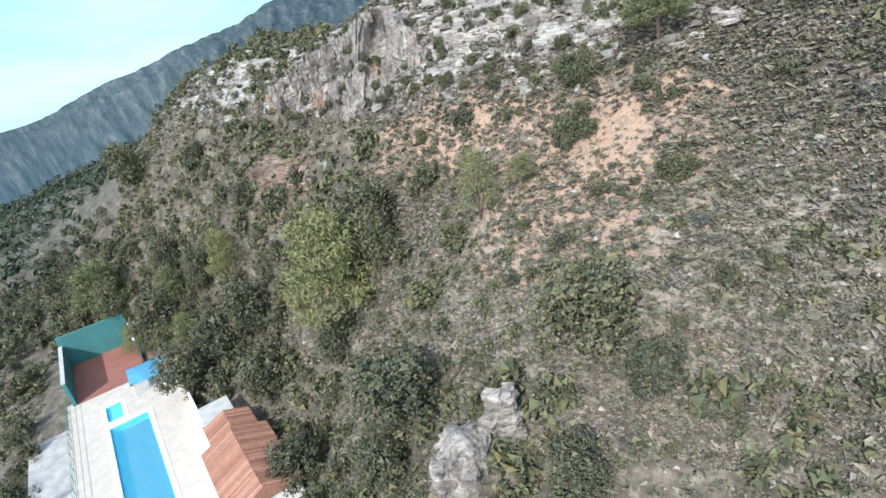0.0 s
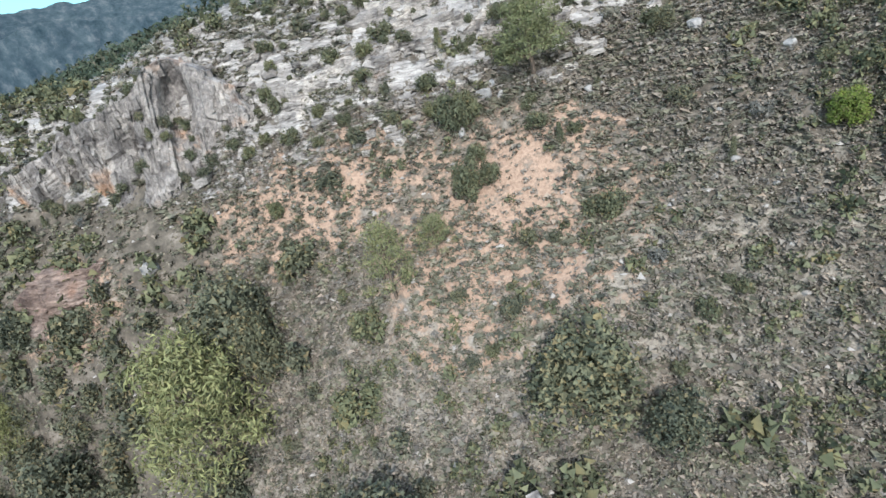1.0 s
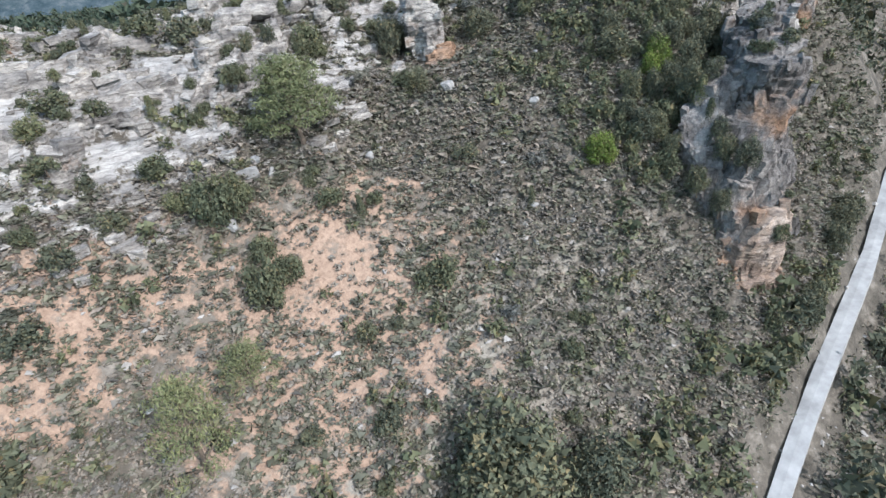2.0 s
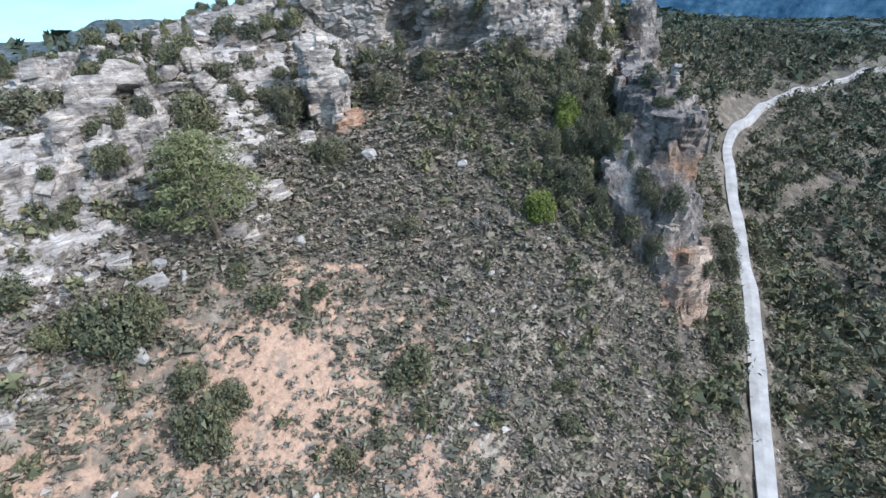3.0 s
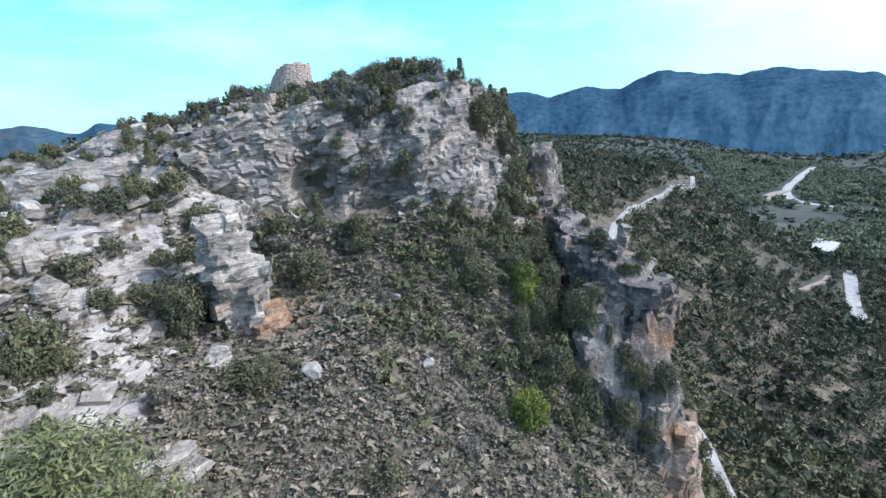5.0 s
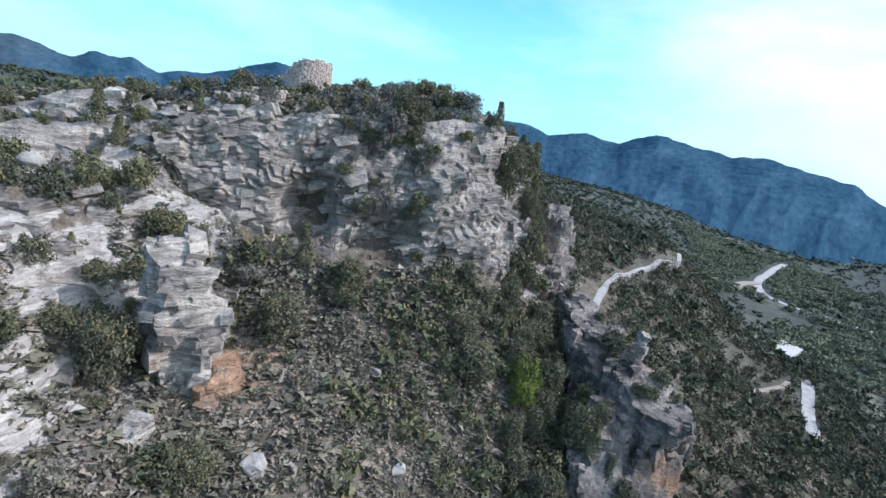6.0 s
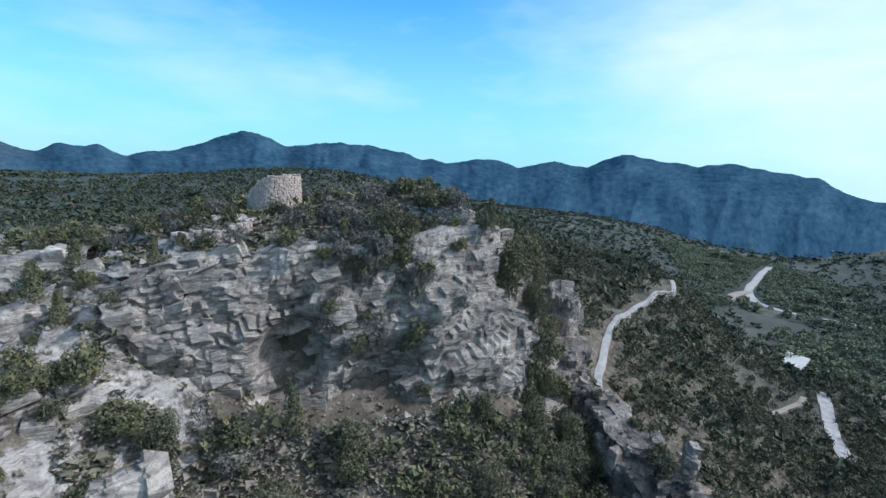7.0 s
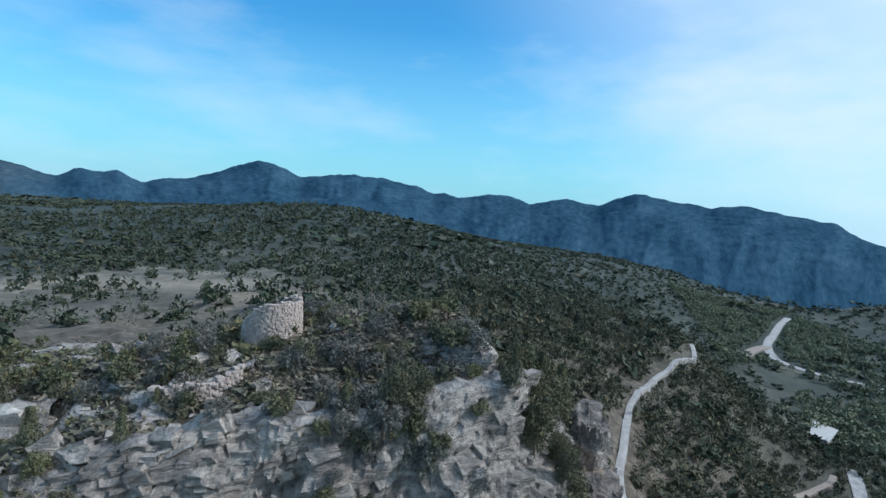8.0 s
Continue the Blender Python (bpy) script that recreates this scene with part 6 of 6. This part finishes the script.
# bushes clinging to the shaded side of the fin, trees that half hide the lane
for x, y, z, w, k in ((48.3, 14.6, 54.0, 2.2, "O"), (47.5, 11.3, 52.4, 2.6, "O"), (49.2, 17.2, 57.0, 2.4, "J"), (54.6, 12.4, 61.6, 2.2, "S"), (48.6, 15.9, 55.6, 2.0, "J"), (47.5, 13.4, 52.6, 2.4, "O"), (52.4, 14.3, 61.2, 1.8, "S"), (50.7, 17.0, 58.6, 2.2, "O"), (45.7, 14.6, 49.8, 2.6, "O"), (59.5, 20.5, 59.2, 2.6, "O"), (46.2, 12.6, 48.0, 2.4, "O"), (56.5, 16.2, 61.6, 2.0, "S"), (53.6, 17.8, 59.0, 2.4, "J"),
                      (50.5, 5.0, None, 3.6, "O"), (53.5, 5.4, None, 3.2, "O"), (57.5, 5.8, None, 3.6, "J"), (61.5, 6.6, None, 3.4, "O"), (65.5, 7.4, None, 3.8, "O"), (70, 8.2, None, 4.0, "O"), (47.2, 4.2, None, 2.6, "J")):
    plant(x, y, w, w * 1.15, k, r70, z)


def carpet(name, label, category, material, places, sizes, shapes, count, leaf, seed):
    """Plants past counting, joined: each a small crown of sprigs."""
    g = np.random.default_rng(seed)
    base = [sprigs(count, s, leaf, seed * 10 + i) for i, s in enumerate(shapes)]
    n = len(places)
    pick = g.integers(0, len(base), n)
    turn = g.random(n) * 2 * np.pi
    chunks = []
    for i, q in enumerate(base):
        at = np.where(pick == i)[0]
        if not len(at):
            continue
        c, s = np.cos(turn[at])[:, None, None], np.sin(turn[at])[:, None, None]
        x, y, z = q[None, ..., 0], q[None, ..., 1], q[None, ..., 2]
        w, h = sizes[at, 0][:, None, None], sizes[at, 1][:, None, None]
        p = places[at]
        chunks.append(np.stack([(x * c - y * s) * w + p[:, 0][:, None, None], (x * s + y * c) * w + p[:, 1][:, None, None], z * h + p[:, 2][:, None, None]], -1).reshape(-1, 3, 3))
    q = np.concatenate(chunks)
    return tagged(new(name, quads(name, q, material)), label, category, kind="stuff")


def spread(n, x0, x1, y0, y1, seed):
    g = np.random.default_rng(seed)
    return g.uniform(x0, x1, n), g.uniform(y0, y1, n), g


def on_terrace(x, y):
    s, w = site_axes(x, y)
    return (s > -42) & (s < 46) & (w > -17) & (w < np.where(s > 10, 15, 6.5))


# low scrub over the slope
x, y, g = spread(72000, -110, 92, -22, 80, 21)
cover = fbm(x / 6, y / 6, 3, 44) + 0.15
z = floor_at(x, y)
red = on_clay(x, y)
slabs = (z > 51) & (x < 54) & (y > rock_edge(x))
keep = (cover > np.where(red, -0.02, np.where(slabs, 0.12, -0.6))) & ~on_terrace(x, y) & ~near_road(x, y, [PATH_LINE], 2.3)
keep &= ~cliff_band(x, y)
keep &= ((x > -25) | (g.random(len(x)) < 0.3)) & ((y > 4) | (g.random(len(x)) < 0.4))
x, y, z = x[keep], y[keep], z[keep]
size = g.uniform(0.4, 1.2, len(x)) * np.where(x < -25, 1.5, 1)
carpet("scrub", "knee-high grey-green rosemary and kermes scrub covering the slope", "scrub", SCRUB, np.c_[x, y, z - 0.05], np.c_[size * 1.45, size * 0.75], ("bush", "bush", "bush", "bush"), 22, 0.145, 3)
# leafless heath and grey twigs between
x, y, g = spread(26000, -20, 72, 4, 46, 36)
z = floor_at(x, y)
keep = (y < rock_edge(x) + 2) & ~cliff_band(x, y) & (~on_clay(x, y) | (g.random(len(x)) < 0.2)) & ~near_road(x, y, [PATH_LINE], 2.3)
x, y, z = x[keep], y[keep], z[keep]
size = g.uniform(0.4, 1.1, len(x))
carpet("heath", "grey leafless heath and dry twigs between the scrub", "scrub", HEATH, np.c_[x, y, z - 0.05], np.c_[size * 1.4, size * 0.7], ("bush", "bush", "bush"), 18, 0.12, 37)
# fresh dark low bushes between
x, y, g = spread(4200, -110, 92, -22, 80, 22)
z = floor_at(x, y)
gully = (x > 40) & (x < 80) & (y > 14) & (y < rock_edge(x)) & (z < 70)
keep = (fbm(x / 11, y / 11, 3, 45) > np.where(gully, -0.5, np.where(y > rock_edge(x), 0.1, -0.12))) & ~on_terrace(x, y) & ~near_road(x, y, [PATH_LINE], 2.6)
red = on_clay(x, y, 0.95)
keep &= (~red | (g.random(len(x)) < 0.25)) & ~cliff_band(x, y)
x, y, z = x[keep], y[keep], z[keep]
size = g.uniform(0.9, 2.3, len(x)) * np.where((x < -18) | (y < 8), 1.7, 1)
carpet("thicket", "dark evergreen thicket of low bushes", "thicket", LEAF, np.c_[x, y, z - 0.1], np.c_[size, size * g.uniform(0.7, 1.1, len(x))], ("bush", "crown", "bush", "bush"), 80, 0.085, 4)
# the shaded gully is full of dark low trees
x, y, g = spread(420, 43, 78, 15.5, 33, 34)
z = floor_at(x, y)
keep = (y > 16.5 + 0.3 * (x - 45)) & (z < 68) & (fbm(x / 6, y / 6, 2, 53) > -0.3) & ~cliff_band(x, y)
x, y, z = x[keep], y[keep], z[keep]
size = g.uniform(0.9, 2.0, len(x))
carpet("thicket", "dark shaded thicket filling the gully beside the rock fin", "thicket", LEAF, np.c_[x, y, z - 0.1], np.c_[size, size * g.uniform(0.9, 1.4, len(x))], ("crown", "bush", "crown", "bush"), 300, 0.05, 15)
# woods on the lower western slope
x, y, g = spread(760, -150, 34, -20, 44, 27)
z = floor_at(x, y)
low = 46 - 0.28 * np.clip(x + 40, 0, 80)
keep = (z < low) & (z < 36 + 0.0 * x) & (z > 1.5) & ~on_terrace(x, y) & (fbm(x / 12, y / 12, 3, 47) > -0.25) & ~near_road(x, y, [PATH_LINE], 3)
keep &= (x < -6) | (g.random(len(x)) < 0.35)
x, y, z = x[keep], y[keep], z[keep]
size = g.uniform(1.8, 4.6, len(x)) * np.where(x > -10, 0.7, 1)
carpet("thicket", "dense holm oak wood on the lower slope above the pool", "thicket", LEAF_OAK, np.c_[x, y, z - 0.2], np.c_[size, size * g.uniform(0.9, 1.4, len(x))], ("crown", "crown", "pine", "crown"), 330, 0.052, 8)
# bushes rooted in the western crag
made = 0
while made < 70:
    x = r70.uniform(-68, -14)
    y = 43 - (x + 68) * 0.02 + r70.uniform(-2.5, 4)
    w = r70.uniform(1.1, 2.6)
    if room(x, y, w * 0.7):
        plant(x, y, w, w * r70.uniform(0.8, 1.2), r70.choice("SJST"), r70)
        made += 1
# trees behind the court
x, y, g = spread(300, -138, -30, 12, 34, 33)
keep = ~on_terrace(x, y) & ~on_terrace(x, y - 5)
x, y = x[keep], y[keep]
size = g.uniform(2.4, 4.6, len(x))
carpet("thicket", "dark trees on the bank behind the court", "thicket", LEAF_OAK, np.c_[x, y, floor_at(x, y) - 0.2], np.c_[size, size * g.uniform(0.9, 1.4, len(x))], ("crown", "crown", "pine", "crown"), 300, 0.05, 14)
# woods over the flanks and the valley
x, y, g = spread(34000, -420, 560, -300, 430, 23)
r = np.hypot(x - 20, y - 20)
field = (((x - 150) / 85) ** 2 + ((y - 150) / 60) ** 2 < 1) & (fbm(x / 9, y / 9, 3, 52) > 0.02)
keep = ~((x > -110) & (x < 92) & (y > -22) & (y < 80)) & (g.random(len(x)) < np.clip(1.5 - r / 400, 0.3, 1)) & (fbm(x / 45, y / 45, 3, 46) > -0.3) & ~field & ~((x > 285) & (y < -90) & (y > -185))
keep &= ~on_terrace(x, y) & ~near_road(x, y, [PATH_LINE, VALLEY_ROAD, LOW_ROAD, SPUR_ROAD, FARM_TRACK], 4.5)
x, y = x[keep], y[keep]
z = floor_at(x, y)
size = g.uniform(1.7, 5.2, len(x)) * np.where((x > 150) | (x < -110), 1.2, 1)
carpet("woodland", "mixed pine and oak woodland over the hills", "woodland", WOOD_FAR, np.c_[x, y, z - 0.2], np.c_[size, size * g.uniform(0.7, 1.3, len(x))], ("crown", "pine", "bush", "crown"), 26, 0.12, 5)
# tree clumps on the slope beside the lane
x, y, g = spread(6000, 40, 260, -110, 60, 24)
keep = ~((x < 92) & (y > 6)) & ~near_road(x, y, [PATH_LINE, FARM_TRACK, VALLEY_ROAD, LOW_ROAD], 2.2)
x, y = x[keep], y[keep]
z = floor_at(x, y)
size = g.uniform(1.8, 4.8, len(x))
carpet("woodland", "dense evergreen wood on the slope below the lane", "woodland", LEAF_OAK, np.c_[x, y, z - 0.2], np.c_[size, size * g.uniform(0.8, 1.5, len(x))], ("crown", "pine", "bush", "crown"), 80, 0.072, 6)
# orchards along the valley road
x, y, g = spread(2600, 260, 700, -250, -80, 25)
keep = (y < -70 - 0.12 * (x - 260)) & (fbm(x / 60, y / 60, 2, 57) > -0.25) & ~near_road(x, y, [VALLEY_ROAD, LOW_ROAD, SPUR_ROAD], 7)
x, y = x[keep], y[keep]
z = floor_at(x, y)
size = g.uniform(5, 9, len(x))
carpet("orchard", "rows of pale green olive trees beside the road", "orchard", ORCHARD, np.c_[x, y, z - 0.2], np.c_[size, size * 0.8], ("crown", "crown"), 90, 0.08, 7)
# far woods
x, y, g = spread(22000, -900, 1500, -900, 1200, 28)
r = np.hypot(x - 20, y - 20)
keep = (r > 330) & (fbm(x / 150, y / 150, 4, 48) > -0.02) & ~near_road(x, y, [VALLEY_ROAD], 14)
keep &= np.abs((np.degrees(np.arctan2(y - 20, x - 20)) - 60 + 180) % 360 - 180) < 125
x, y, r = x[keep], y[keep], r[keep]
size = g.uniform(4, 10, len(x))
carpet("woodland", "far dark woods on the valley sides", "woodland", WOOD_FAR, np.c_[x, y, floor_at(x, y) - 1], np.c_[size, size * g.uniform(0.6, 0.9, len(x))], ("crown", "bush", "pine"), 12, 0.22, 9)
# small trees along the far terraces
x, y, g = spread(26000, 180, 1250, -420, 700, 38)
r = np.hypot(x - 20, y - 20)
z = floor_at(x, y)
keep = (r > 240) & (r < 1150) & (np.abs(z / 2.2 - np.floor(z / 2.2) - 0.5) < 0.3) & ~near_road(x, y, [VALLEY_ROAD, SPUR_ROAD], 8)
x, y, z = x[keep], y[keep], z[keep]
size = g.uniform(2.5, 6.5, len(x))
carpet("woodland", "small olive and almond trees along the far terraces", "woodland", WOOD_FAR, np.c_[x, y, z - 0.3], np.c_[size, size * g.uniform(0.6, 0.9, len(x))], ("crown", "bush", "crown"), 12, 0.2, 39)
# dry grass
x, y, g = spread(34000, -80, 90, -8, 80, 29)
z = floor_at(x, y)
keep = (fbm(x / 5, y / 5, 3, 49) > -0.2) & ~on_terrace(x, y) & ~near_road(x, y, [PATH_LINE], 1.6) & ((y < rock_edge(x)) | (g.random(len(x)) < 0.3))
x, y, z = x[keep], y[keep], z[keep]
size = g.uniform(0.25, 0.6, len(x))
carpet("grass", "tufts of dry straw-coloured grass between scrub", "grass", STRAW, np.c_[x, y, z - 0.02], np.c_[size, size], ("bush", "bush", "bush"), 5, 0.3, 10)
